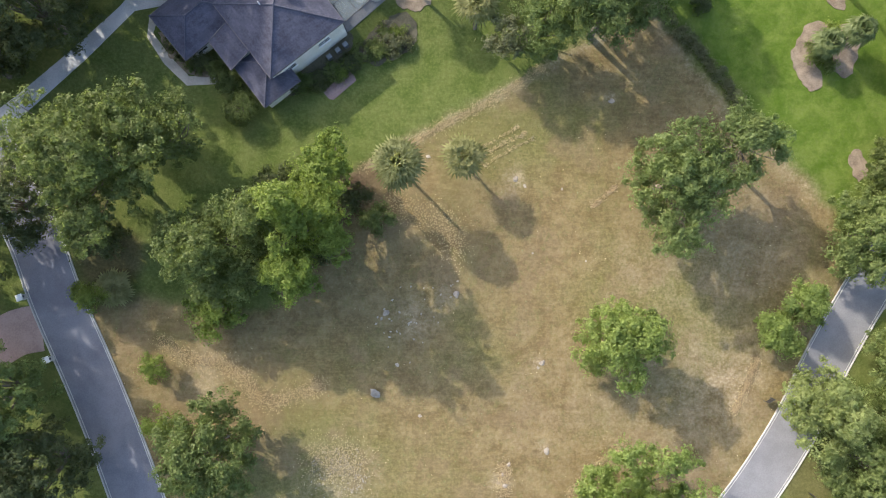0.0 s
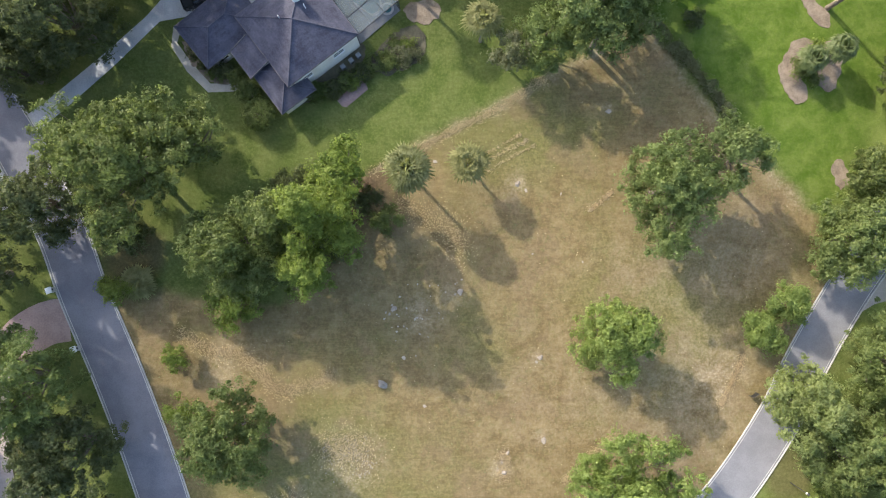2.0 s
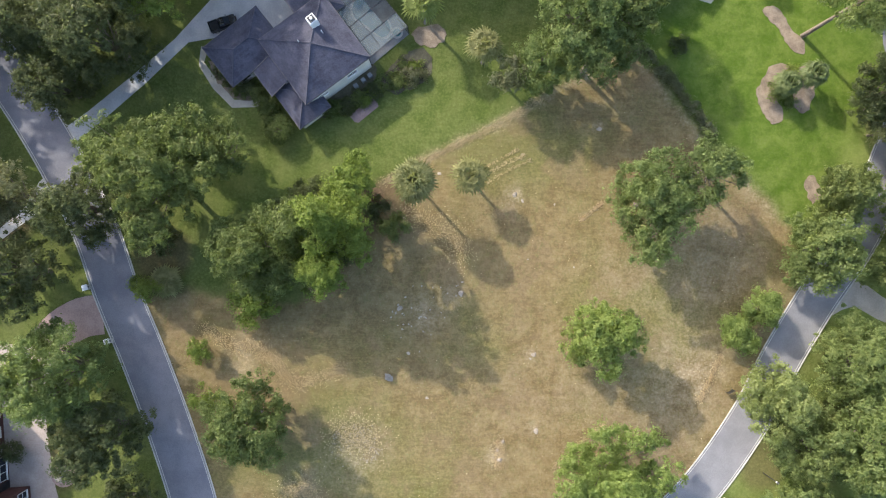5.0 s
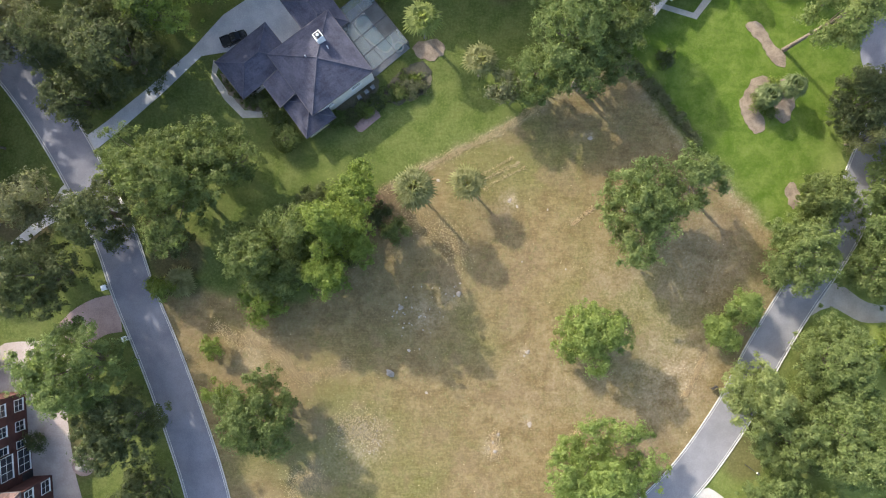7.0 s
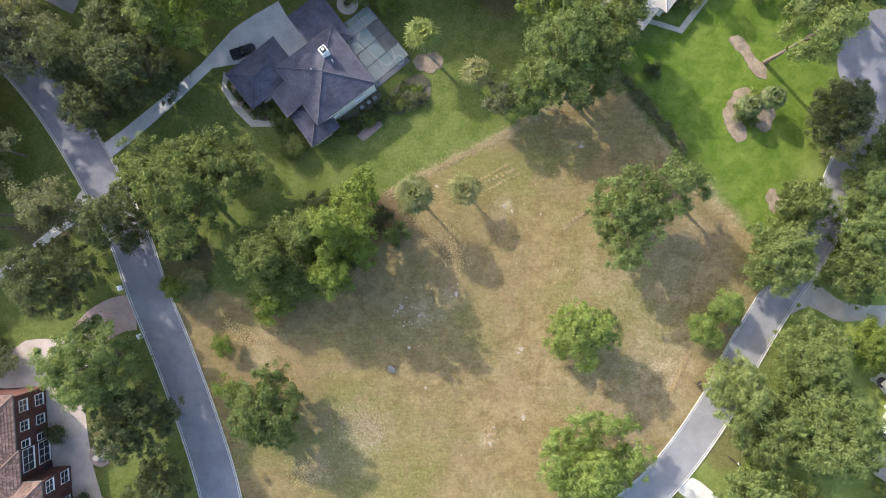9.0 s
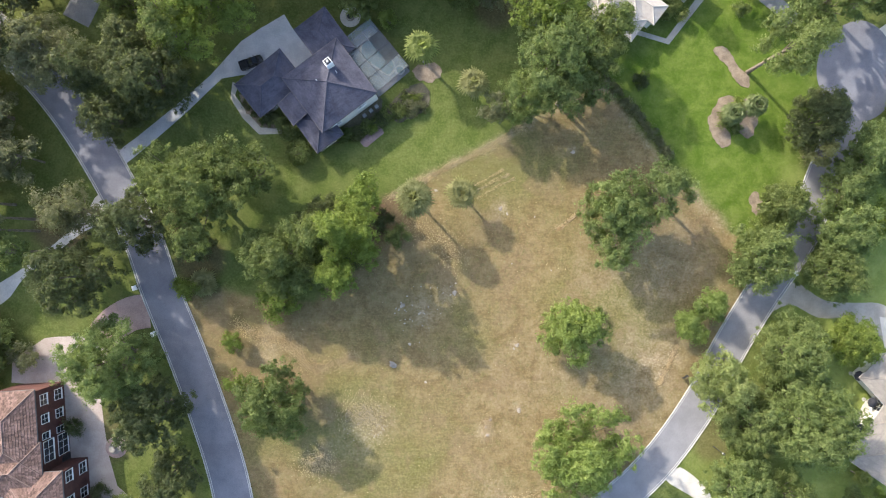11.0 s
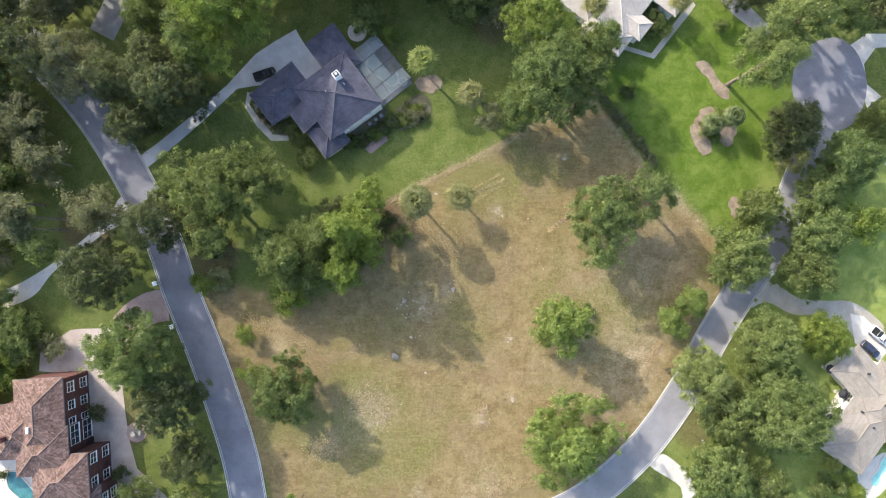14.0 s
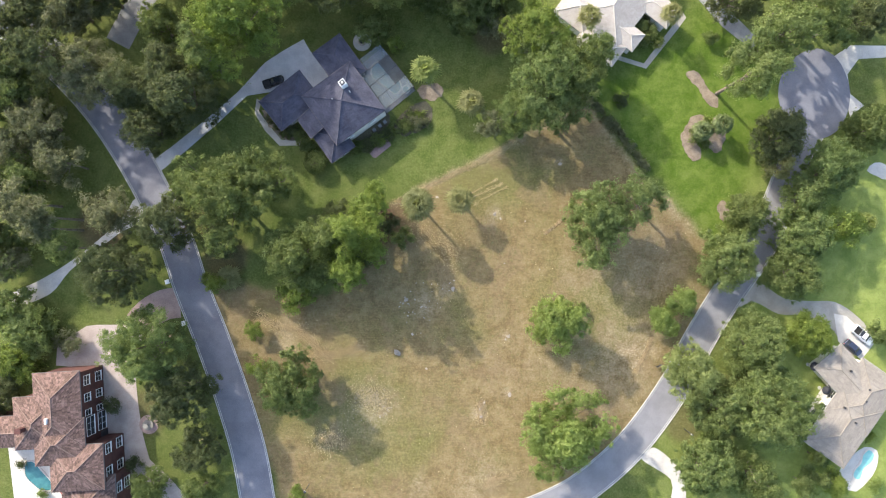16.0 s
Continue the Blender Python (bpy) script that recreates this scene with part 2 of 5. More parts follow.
GREY_STONE = mottled("grey_stone", (0.17, 0.16, 0.14), (0.28, 0.26, 0.23), 1.0, 6.0, 0.9, relief=0.6, depth=0.04)
RUBBLE = mottled("pale_rubble", (0.27, 0.235, 0.185), (0.42, 0.37, 0.3), 1.0, 6.0, 0.9, relief=0.6, depth=0.04)
STONE = mottled("pale_stone", (0.22, 0.185, 0.145), (0.37, 0.32, 0.26), 1.0, 6.0, 0.9, relief=0.6, depth=0.04)

OAK_LIGHT = leaf_material("leaf_light_oak", (0.056, 0.098, 0.034), (0.186, 0.26, 0.096))
OAK_DARK = leaf_material("leaf_dark_oak", (0.035, 0.056, 0.023), (0.112, 0.146, 0.066))
OAK_MID = leaf_material("leaf_mid_oak", (0.048, 0.082, 0.024), (0.158, 0.218, 0.078))
OAK_GREY = leaf_material("leaf_grey_oak", (0.058, 0.08, 0.04), (0.185, 0.215, 0.125))
YOUNG_LEAF = leaf_material("leaf_young", (0.076, 0.13, 0.031), (0.235, 0.325, 0.102))
PALE_LEAF = leaf_material("leaf_pale", (0.085, 0.132, 0.045), (0.245, 0.32, 0.13))
BRIGHT = leaf_material("leaf_bright", (0.057, 0.105, 0.02), (0.19, 0.272, 0.066))
PALM_LEAF = leaf_material("leaf_palm", (0.06, 0.08, 0.029), (0.245, 0.28, 0.13), 0.2)
PALM_LIGHT = leaf_material("leaf_light_palm", (0.085, 0.13, 0.035), (0.225, 0.29, 0.09), 0.25)
PALM_GREEN = leaf_material("leaf_green_palm", (0.055, 0.09, 0.03), (0.15, 0.21, 0.08), 0.45)

# ---- mesh helpers ----


def mesh_of(name, verts, faces, material, smooth=False):
    me = bpy.data.meshes.new(name)
    me.from_pydata([tuple(v) for v in verts], [], [tuple(f) for f in faces])
    me.materials.append(material)
    if smooth:
        me.shade_smooth()
    return me


def part(name, bm, material, parent=None, label=""):
    """Links a bmesh, or a finished mesh, as one object under a thing or a part."""
    if isinstance(bm, bpy.types.Mesh):
        me = bm
    else:
        me = bpy.data.meshes.new(name)
        bm.to_mesh(me)
        bm.free()
        me.materials.append(material)
    ob = new(name, me)
    ob.parent = parent
    if label:
        ob["label"] = label
    return ob


def thing(name, x, y, z=0.0, turn=0.0, label="", category="", group="", kind=""):
    ob = new(name)
    ob.empty_display_size = 0.3
    ob.matrix_world = pose(x, y, z, 0, 0, turn)
    return tagged(ob, label, category, group, kind)


def add_box(bm, x0, y0, z0, x1, y1, z1, m=None):
    made = bmesh.ops.create_cube(bm, size=1.0)["verts"]
    for v in made:
        v.co = Vector(((x0 + x1) / 2 + v.co.x * (x1 - x0), (y0 + y1) / 2 + v.co.y * (y1 - y0), (z0 + z1) / 2 + v.co.z * (z1 - z0)))
        if m is not None:
            v.co = m @ v.co
    return made


def box(x0, y0, z0, x1, y1, z1, bevel=0.0):
    bm = bmesh.new()
    add_box(bm, x0, y0, z0, x1, y1, z1)
    if bevel:
        bmesh.ops.bevel(bm, geom=list(bm.edges), offset=bevel, segments=1, affect="EDGES")
    return bm


def tube(bm, a, b, r0, r1, sides=7):
    """A tapered round bar from a to b."""
    a, b = Vector(a), Vector(b)
    q = (b - a).to_track_quat("Z", "Y").to_matrix()
    rings = [[bm.verts.new(p + q @ Vector((r * math.cos(math.tau * i / sides), r * math.sin(math.tau * i / sides), 0))) for i in range(sides)] for p, r in ((a, r0), (b, r1))]
    for i in range(sides):
        j = (i + 1) % sides
        bm.faces.new((rings[0][i], rings[0][j], rings[1][j], rings[1][i]))
    bm.faces.new(rings[1])
    bm.faces.new(rings[0][::-1])


def smooth_line(points, step=1.5, closed=False):
    """A Catmull-Rom line through the points."""
    p = [Vector((x, y)) for x, y in points]
    n = len(p)
    out = []
    for i in range(n if closed else n - 1):
        if closed:
            a, b, c, d = p[i - 1], p[i], p[(i + 1) % n], p[(i + 2) % n]
        else:
            a, b, c, d = p[max(i - 1, 0)], p[i], p[i + 1], p[min(i + 2, n - 1)]
        k = max(2, int((c - b).length / step))
        for j in range(k):
            t = j / k
            out.append(0.5 * ((2 * b) + (c - a) * t + (2 * a - 5 * b + 4 * c - d) * t * t + (3 * b - a - 3 * c + d) * t ** 3))
    if not closed:
        out.append(p[-1])
    return out


def slab(outline, z0, z1):
    """A flat sheet of the outline's shape, with real thickness."""
    bm = bmesh.new()
    top = [bm.verts.new((p[0], p[1], z1)) for p in outline]
    low = [bm.verts.new((p[0], p[1], z0)) for p in outline]
    n = len(outline)
    area = sum(outline[i][0] * outline[(i + 1) % n][1] - outline[(i + 1) % n][0] * outline[i][1] for i in range(n))
    if area < 0:
        top.reverse()
        low.reverse()
    cap = bm.faces.new(top)
    for i in range(n):
        bm.faces.new((low[i], low[(i + 1) % n], top[(i + 1) % n], top[i]))
    bmesh.ops.triangulate(bm, faces=[cap])
    return bm


def ribbon(line, left, right, z0, z1):
    """A strip along a line, between two offsets to its left."""
    bm = bmesh.new()
    rows = []
    for i, p in enumerate(line):
        d = (line[min(i + 1, len(line) - 1)] - line[max(i - 1, 0)]).normalized()
        side = Vector((-d.y, d.x))
        a, b = p + side * left, p + side * right
        rows.append([bm.verts.new((a.x, a.y, z0)), bm.verts.new((a.x, a.y, z1)), bm.verts.new((b.x, b.y, z1)), bm.verts.new((b.x, b.y, z0))])
    for r, s in zip(rows, rows[1:]):
        for k in range(3):
            bm.faces.new((r[k], s[k], s[k + 1], r[k + 1]))
    for r, flip in ((rows[0], 1), (rows[-1], -1)):
        bm.faces.new(r[::flip])
    bmesh.ops.recalc_face_normals(bm, faces=bm.faces)
    return bm


def inside_by(x, y, outline):
    """Signed distance to an outline, positive inside (arrays)."""
    best = np.full(x.shape, 1e9)
    odd = np.zeros(x.shape, bool)
    n = len(outline)
    for i in range(n):
        (ax, ay), (bx, by) = outline[i], outline[(i + 1) % n]
        ex, ey = bx - ax, by - ay
        t = np.clip(((x - ax) * ex + (y - ay) * ey) / (ex * ex + ey * ey), 0, 1)
        best = np.minimum(best, np.hypot(x - ax - t * ex, y - ay - t * ey))
        if abs(by - ay) > 1e-9:
            odd ^= ((ay > y) != (by > y)) & (x < ex * (y - ay) / (by - ay) + ax)
    return np.where(odd, best, -best)


# ---- ground, roads, drives ----
LOT = [(-11.1, 9.1), (-6.0, 13.6), (0.3, 16.7), (8.3, 20.2), (15.6, 24.6), (23.7, 30.1), (28.0, 30.9), (32.1, 26.2), (36.8, 19.0), (44.6, 11.9), (51.0, 4.8), (53.6, -4.2), (47.9, -15.0), (37.8, -31.2), (26.3, -44.4), (16.4, -48.2), (1.3, -53.6), (-22.9, -55.2), (-30.6, -47.7), (-34.2, -36.8), (-39.5, -22.8), (-43.2, -12.9), (-46.0, -7.7), (-38.6, -5.8), (-32.3, -7.4), (-22.2, -7.8), (-13.5, 2.9)]
LUSH = [(25.7, 33.3), (33.9, 38.6), (43.4, 45.2), (48.0, 51.3), (54.1, 47.6), (64.2, 39.1), (65.7, 27.1), (59.6, 16.0), (55.5, 9.3), (51.9, 3.7), (44.5, 12.7), (36.7, 20.2), (30.3, 29.0)]
BACK_LAWN = [(-35.9, 13.5), (-26.2, 14.1), (-17.1, 15.6), (-3.4, 25.3), (7.9, 32.3), (14.8, 30.2), (8.3, 21.0), (-5.5, 14.8), (-11.1, 10.0), (-16.9, 6.3), (-35.8, 3.3)]


def axis_lines(low, high, step):
    """Even grid lines over the place, and wider ones out to the horizon."""
    core = np.arange(low, high + step / 2, step)
    out = np.array([6, 16, 40, 90, 200, 450, 1000, 2200])
    return np.concatenate([core[0] - out[::-1], core, core[-1] + out])


gx, gy = axis_lines(-112, 112, 0.7), axis_lines(-76, 76, 0.7)
X, Y = np.meshgrid(gx, gy)
rough = np.array([noise.fractal((x * 0.11, y * 0.11, 3.0), 1.0, 2.0, 4) for x, y in zip(X.ravel(), Y.ravel())]).reshape(X.shape)
fine_rough = np.array([noise.fractal((x * 0.5, y * 0.5, 9.0), 1.0, 2.0, 3) for x, y in zip(X.ravel(), Y.ravel())]).reshape(X.shape)


def soft(d, width):
    t = np.clip(d / width + 0.5, 0, 1)
    return t * t * (3 - 2 * t)


lot_d = inside_by(X, Y, LOT) + rough * 0.9 + fine_rough * 0.5
dry = soft(lot_d, 1.6)
lush = soft(inside_by(X, Y, LUSH) + rough * 2.0, 8.0) + 0.15 * soft(inside_by(X, Y, BACK_LAWN) + rough * 2, 8.0)
edge = np.exp(-((lot_d - 0.3) / 0.7) ** 2) * soft(Y - 6.0 + 0.0 * X, 6.0)
spots = sum(a * np.exp(-(((X - x) ** 2 + (Y - y) ** 2) / r ** 2)) for x, y, r, a in (
    (9.8, 9.2, 1.4, 0.9), (8.2, -29.9, 1.2, 1.0), (13.3, -25.6, 0.7, 1.0), (12.8, -14.6, 0.8, 0.8), (-13.2, -29.8, 4.5, 0.7), (-20.6, -35.6, 2.5, 0.7),
    (-3.4, -44.4, 1.6, 0.7), (22.3, 19.8, 0.7, 0.8), (37.3, -16.9, 5.0, 0.55), (26.3, -2.8, 6.0, 0.25), (-29.6, -15.9, 4.0, 0.5), (8.8, -43.5, 5.0, 0.5), (-3.5, -9.0, 2.6, 0.6), (0.5, -6.0, 2.2, 0.5), (31.0, -22.0, 12.0, 0.3), (20.0, -20.0, 13.0, 0.14), (41.0, -5.0, 9.0, 0.22), (38.0, 3.0, 8.0, 0.22)))
bare = np.clip(edge * 0.6 + spots + 0.12, 0, 1)
moist = np.clip(np.exp(-(((X - 9) / 12) ** 2 + ((Y - 17) / 7) ** 2)) + 0.8 * np.exp(-(((X + 12) / 14) ** 2 + ((Y + 33) / 9) ** 2)) + 0.6 * np.exp(-(((X - 33) / 14) ** 2 + ((Y + 8) / 8) ** 2)) + 0.2 * np.exp(-(((X + 20) / 16) ** 2 + ((Y + 20) / 12) ** 2)) + rough * 0.4, 0, 1)
litter = np.clip(sum(a * soft(r - np.hypot(X - x, Y - y) + rough * 1.5, 2.5) for x, y, r, a in (
    (-42.6, -0.9, 4.0, 0.6), (-44.9, 5.2, 3.0, 0.8), (-11.6, 6.5, 2.4, 0.7), (-8.6, 9.0, 2.2, 0.6), (57.5, -26.8, 6.0, 0.3), (-66.6, 4.5, 5.0, 0.7), (8.4, 45.1, 4.0, 0.6), (-57.1, -32.1, 4.0, 0.5), (50.9, -23.8, 3.0, 0.25), (48.0, -30.5, 3.5, 0.5))), 0, 1)
pale = np.clip(soft(X - 63 + rough * 6, 12.0) * soft(24 - Y, 10.0) + 0.35 * soft(X - 40 + rough * 5, 10.0) * soft(-Y - 20, 10.0), 0, 1)
Z = rough * 0.06 * soft(-np.abs(X) + 130, 30) * dry
count_x, count_y = len(gx), len(gy)
index = np.arange(count_x * count_y).reshape(count_y, count_x)
quads = np.stack([index[:-1, :-1], index[:-1, 1:], index[1:, 1:], index[1:, :-1]], -1).reshape(-1, 4)
ground_mesh = bpy.data.meshes.new("ground")
ground_mesh.from_pydata(np.stack([X.ravel(), Y.ravel(), Z.ravel()], 1).tolist(), [], quads.tolist())
ground_mesh.materials.append(GROUND)
ground_mesh.shade_smooth()
for name, values in (("dry", dry), ("lush", np.clip(lush, 0, 1)), ("bare", bare), ("moist", moist), ("litter", litter), ("pale", pale)):
    ground_mesh.attributes.new(name, "FLOAT", "POINT").data.foreach_set("value", values.ravel().astype(np.float32))
tagged(new("ground", ground_mesh), "green lawns round a vacant lot of dry mown grass", "ground", kind="structure")


def road(name, points, width, label, material=ASPHALT):
    """An asphalt strip with a concrete kerb and gutter along each side."""
    line = smooth_line(points)
    tagged(part(name, ribbon(line, -width / 2, width / 2, -0.2, 0.05), material), label, "road", kind="structure")
    for s in (-1, 1):
        a, b = sorted((s * width / 2, s * (width / 2 + 0.1)))
        tagged(part("gutter_lip", ribbon(line, a, b, -0.2, 0.066), KERB), "pale concrete lip between asphalt and gutter", "gutter", "road edges", "structure")
        a, b = sorted((s * (width / 2 + 0.1), s * (width / 2 + 0.3)))
        tagged(part("gutter", ribbon(line, a, b, -0.2, 0.045), GUTTER), "grey concrete gutter along the asphalt road", "gutter", "road edges", "structure")
        a, b = sorted((s * (width / 2 + 0.3), s * (width / 2 + 0.44)))
        tagged(part("kerb", ribbon(line, a, b, -0.2, 0.15), KERB), "pale concrete kerb beside the asphalt road", "kerb", "road edges", "structure")


def strip(name, points, width, material, label, category="driveway", z=0.03):
    """A paved strip of even width along a line."""
    return tagged(part(name, ribbon(smooth_line(points, 1.0), -width / 2, width / 2, -0.15, z), material), label, category, kind="structure")


def paving(name, outline, material, label, category="driveway", z=0.03, curved=True):
    line = smooth_line(outline, 1.2, True) if curved else outline
    return tagged(part(name, slab(line, -0.15, z), material), label, category, kind="structure")


road("road", [(-92.1, 47.7), (-83.0, 40.8), (-74.6, 34.5), (-66.6, 25.9), (-59.3, 15.2), (-52.6, 2.9), (-49.0, -6.6), (-44.2, -17.7), (-40.0, -28.5), (-36.6, -38.7), (-34.2, -49.6), (-31.4, -60.3)], 6.1, "grey asphalt street with tree shadows")
road("road", [(70.6, 27.3), (69.4, 24.8), (66.2, 16.1), (61.9, 4.9), (55.5, -5.2), (50.2, -14.5), (46.0, -23.1), (39.2, -33.3), (32.0, -40.8), (23.9, -46.5), (10.2, -51.9), (-7.3, -55.7), (-31.3, -59.1)], 5.4, "sun-bleached grey asphalt street curving round the lot", WORN_ASPHALT)
paving("road", [(p.x, p.y) for p in smooth_line([(71.8, 43.3), (75.8, 41.2), (78.1, 36.2), (78.0, 31.3), (75.8, 27.2), (72.0, 25.7), (68.0, 27.6), (64.8, 32.0), (64.7, 37.0), (67.1, 41.2)], 1.0, True)], ASPHALT, "round asphalt turning circle at the street's end", "road", 0.056, False)
# drives and paths
paving("driveway", [(-58.0, 17.1), (-54.0, 20.1), (-47.6, 25.5), (-41.2, 31.3), (-35.9, 37.4), (-32.6, 39.7), (-28.5, 42.2), (-27.3, 40.2), (-22.6, 34.4), (-26.2, 31.6), (-30.6, 31.8), (-35.0, 31.6), (-39.2, 30.8), (-45.4, 24.6), (-51.8, 18.8), (-55.7, 15.5)], CONCRETE, "pale grey concrete driveway leading to the house", curved=False)
paving("footpath", [(-37.3, 30.3), (-36.3, 29.8), (-36.8, 27.9), (-34.7, 25.1), (-32.2, 22.4), (-28.4, 22.5), (-28.5, 21.4), (-32.5, 21.2), (-35.4, 24.0), (-37.6, 27.4)], TAN_CONCRETE, "pale concrete footpath beside the garage", "path", curved=False)
paving("driveway", [(-74.9, -23.1), (-74.8, -19.1), (-71.5, -16.8), (-69.2, -15.2), (-67.0, -14.9), (-62.1, -14.7), (-57.7, -16.2), (-59.7, -21.8), (-58.5, -30.5), (-57.5, -35.9), (-56.0, -40.8), (-51.7, -44.5), (-47.7, -48.8), (-52.6, -48.9), (-58.8, -44.7), (-62.6, -44.8), (-65.2, -35.1), (-67.2, -23.6)], PAVER, "brown clay paver forecourt before the brick house", curved=False)
strip("driveway", [(-51.1, -10.0), (-54.1, -10.6), (-57.1, -12.4), (-58.9, -14.6)], 6.0, DARK_PAVER, "dark brick driveway joining the street", z=0.036)
paving("driveway", [(-84.1, -9.3), (-79.3, -6.9), (-73.9, -3.5), (-68.1, 1.1), (-62.8, 6.2), (-60.2, 10.2), (-57.7, 6.4), (-62.8, 3.5), (-66.5, 0.6), (-72.8, -4.5), (-76.5, -9.1), (-83.5, -12.0)], PALE_CONCRETE, "pale concrete driveway under the trees")
strip("driveway", [(-56.0, 55.4), (-60.7, 48.7), (-64.9, 40.3)], 5.0, GUTTER, "grey concrete driveway between trees")
paving("driveway", [(58.2, -4.0), (61.7, -2.6), (66.6, -5.5), (72.0, -5.9), (76.3, -5.9), (80.2, -8.0), (83.5, -11.7), (82.0, -16.3), (78.7, -15.1), (76.3, -11.4), (71.0, -8.8), (65.7, -8.6), (60.8, -6.4), (57.0, -8.0)], TAN_CONCRETE, "pale concrete driveway curving to the grey house")
paving("driveway", [(39.8, -37.5), (42.3, -35.3), (47.5, -39.7), (48.7, -45.6), (46.0, -45.7), (45.7, -41.4)], PALE_CONCRETE, "pale concrete driveway leaving the street")
paving("driveway", [(74.7, 41.6), (78.1, 44.1), (87.8, 44.3), (87.9, 42.2), (79.8, 41.5), (77.7, 38.4), (78.4, 34.6), (81.1, 32.5), (78.5, 30.2), (77.6, 32.9), (77.2, 38.4)], PALE_CONCRETE, "pale looping driveway beside the turning circle", curved=False)
paving("footpath", [(31.6, 41.2), (38.1, 39.4), (43.8, 47.4), (45.4, 49.6), (46.1, 48.6), (44.6, 46.4), (38.6, 38.4), (31.4, 40.4)], TAN_CONCRETE, "grey concrete path along the pale-roofed house", "path", curved=False)
paving("driveway", [(76.4, -8.2), (78.9, -8.6), (84.3, -13.8), (82.0, -17.0), (77.4, -13.6)], WHITE_DECK, "white concrete parking pad beside the grey house", z=0.038, curved=False)
paving("driveway", [(82.0, 19.8), (83.5, 21.4), (85.7, 21.0), (85.8, 18.2), (84.0, 18.8)], PALE_CONCRETE, "pale concrete driveway beyond the oaks")
paving("footpath", [(48.1, 52.5), (50.9, 53.5), (55.1, 49.6), (61.0, 44.1), (59.5, 42.3), (53.1, 47.1)], GUTTER, "grey concrete path across the green lawn", "path", curved=False)


def bed(points, label, material=MULCH, z=0.09):
    line = [p + Vector((noise.noise((p.x * 1.1, p.y * 1.1, 2.0)), noise.noise((p.x * 1.1, p.y * 1.1, 7.0)))) * 0.42 for p in smooth_line(points, 0.3, True)]
    return tagged(part("mulch_bed", slab(line, -0.1, z), material), label, "flower bed", "mulch beds", "structure")


bed([(47.0, 28.3), (48.5, 29.5), (50.7, 29.2), (49.5, 27.0), (48.7, 24.5), (49.8, 22.4), (48.8, 20.5), (47.0, 21.8), (45.8, 25.0)], "brown bark mulch bed in the green lawn")
bed([(51.8, 29.0), (54.6, 28.9), (54.3, 25.2), (52.9, 22.4), (51.2, 24.1)], "brown bark mulch bed beside small palms")
bed([(47.1, 38.2), (48.9, 37.7), (50.5, 35.0), (52.7, 32.9), (52.4, 31.2), (50.4, 32.3), (48.7, 35.0), (46.5, 37.1)], "narrow brown mulch bed round a pine")
bed([(53.2, 12.3), (54.8, 12.8), (55.7, 9.9), (54.2, 9.0)], "small brown mulch patch beside a tree")
bed([(-5.4, 33.6), (-2.0, 34.3), (-0.8, 32.3), (-2.7, 30.9), (-5.4, 31.7)], "round brown mulch ring under a palm")
tagged(part("mulch_bed", slab([(-14.9, 20.3), (-14.5, 20.9), (-11.6, 23.1), (-10.9, 22.5), (-10.7, 21.9), (-13.6, 19.4), (-14.2, 19.5)], -0.1, 0.05), RED_MULCH), "reddish mulch strip behind the house", "flower bed", "mulch beds", "structure")

bed([(-10.4, 25.9), (-7.9, 29.1), (-5.0, 30.6), (-2.9, 29.2), (-3.5, 26.2), (-6.3, 24.5), (-9.0, 23.9)], "dark planted bed in the back lawn", LOAM)
bed([(-21.1, 20.9), (-17.3, 24.7), (-12.5, 28.1), (-11.1, 27.0), (-13.1, 23.8), (-17.2, 21.1), (-19.9, 19.5)], "dark planted bed along the house wall", LOAM)
bed([(-36.0, 28.0), (-34.9, 27.5), (-32.7, 24.0), (-29.0, 24.0), (-28.8, 22.7), (-32.1, 22.7), (-34.7, 25.2)], "brown planted bed beside the garage", MULCH)

# ---- trees ----


def leaves(centres, outward, size, rng, up=0.35, stretch=1.5, corners=4):
    """Small leaf sprays at the centres, turned outward with some scatter: folded (4 corners) or plain (3)."""
    n = len(centres)
    normal = outward + np.array([0, 0, up]) + rng.normal(0, 0.6, (n, 3))
    normal /= np.linalg.norm(normal, axis=1)[:, None]
    along = np.cross(normal, rng.normal(0, 1, (n, 3)))
    along /= np.linalg.norm(along, axis=1)[:, None]
    across = np.cross(normal, along)
    s = (size * rng.uniform(0.6, 1.35, n))[:, None]
    if corners == 3:
        rows = [centres - along * s * stretch / 2 + across * s * 0.4, centres + along * s * stretch / 2, centres - along * s * stretch / 2 - across * s * 0.4]
    else:
        fold = normal * s * 0.28
        rows = [centres - along * s * stretch / 2, centres + across * s * 0.5 + fold, centres + along * s * stretch / 2, centres - across * s * 0.5 + fold]
    verts = np.stack(rows, 1).reshape(-1, 3)
    faces = np.arange(corners * n).reshape(n, corners)
    return verts, faces


def quick_mesh(name, verts, faces, material):
    """A mesh straight from arrays, every face with the same number of corners."""
    n, k = faces.shape
    me = bpy.data.meshes.new(name)
    me.vertices.add(len(verts))
    me.vertices.foreach_set("co", verts.astype(np.float32).ravel())
    me.loops.add(n * k)
    me.loops.foreach_set("vertex_index", faces.astype(np.int32).ravel())
    me.polygons.add(n)
    me.polygons.foreach_set("loop_start", np.arange(0, n * k, k, dtype=np.int32))
    me.update(calc_edges=True)
    me.materials.append(material)
    return me


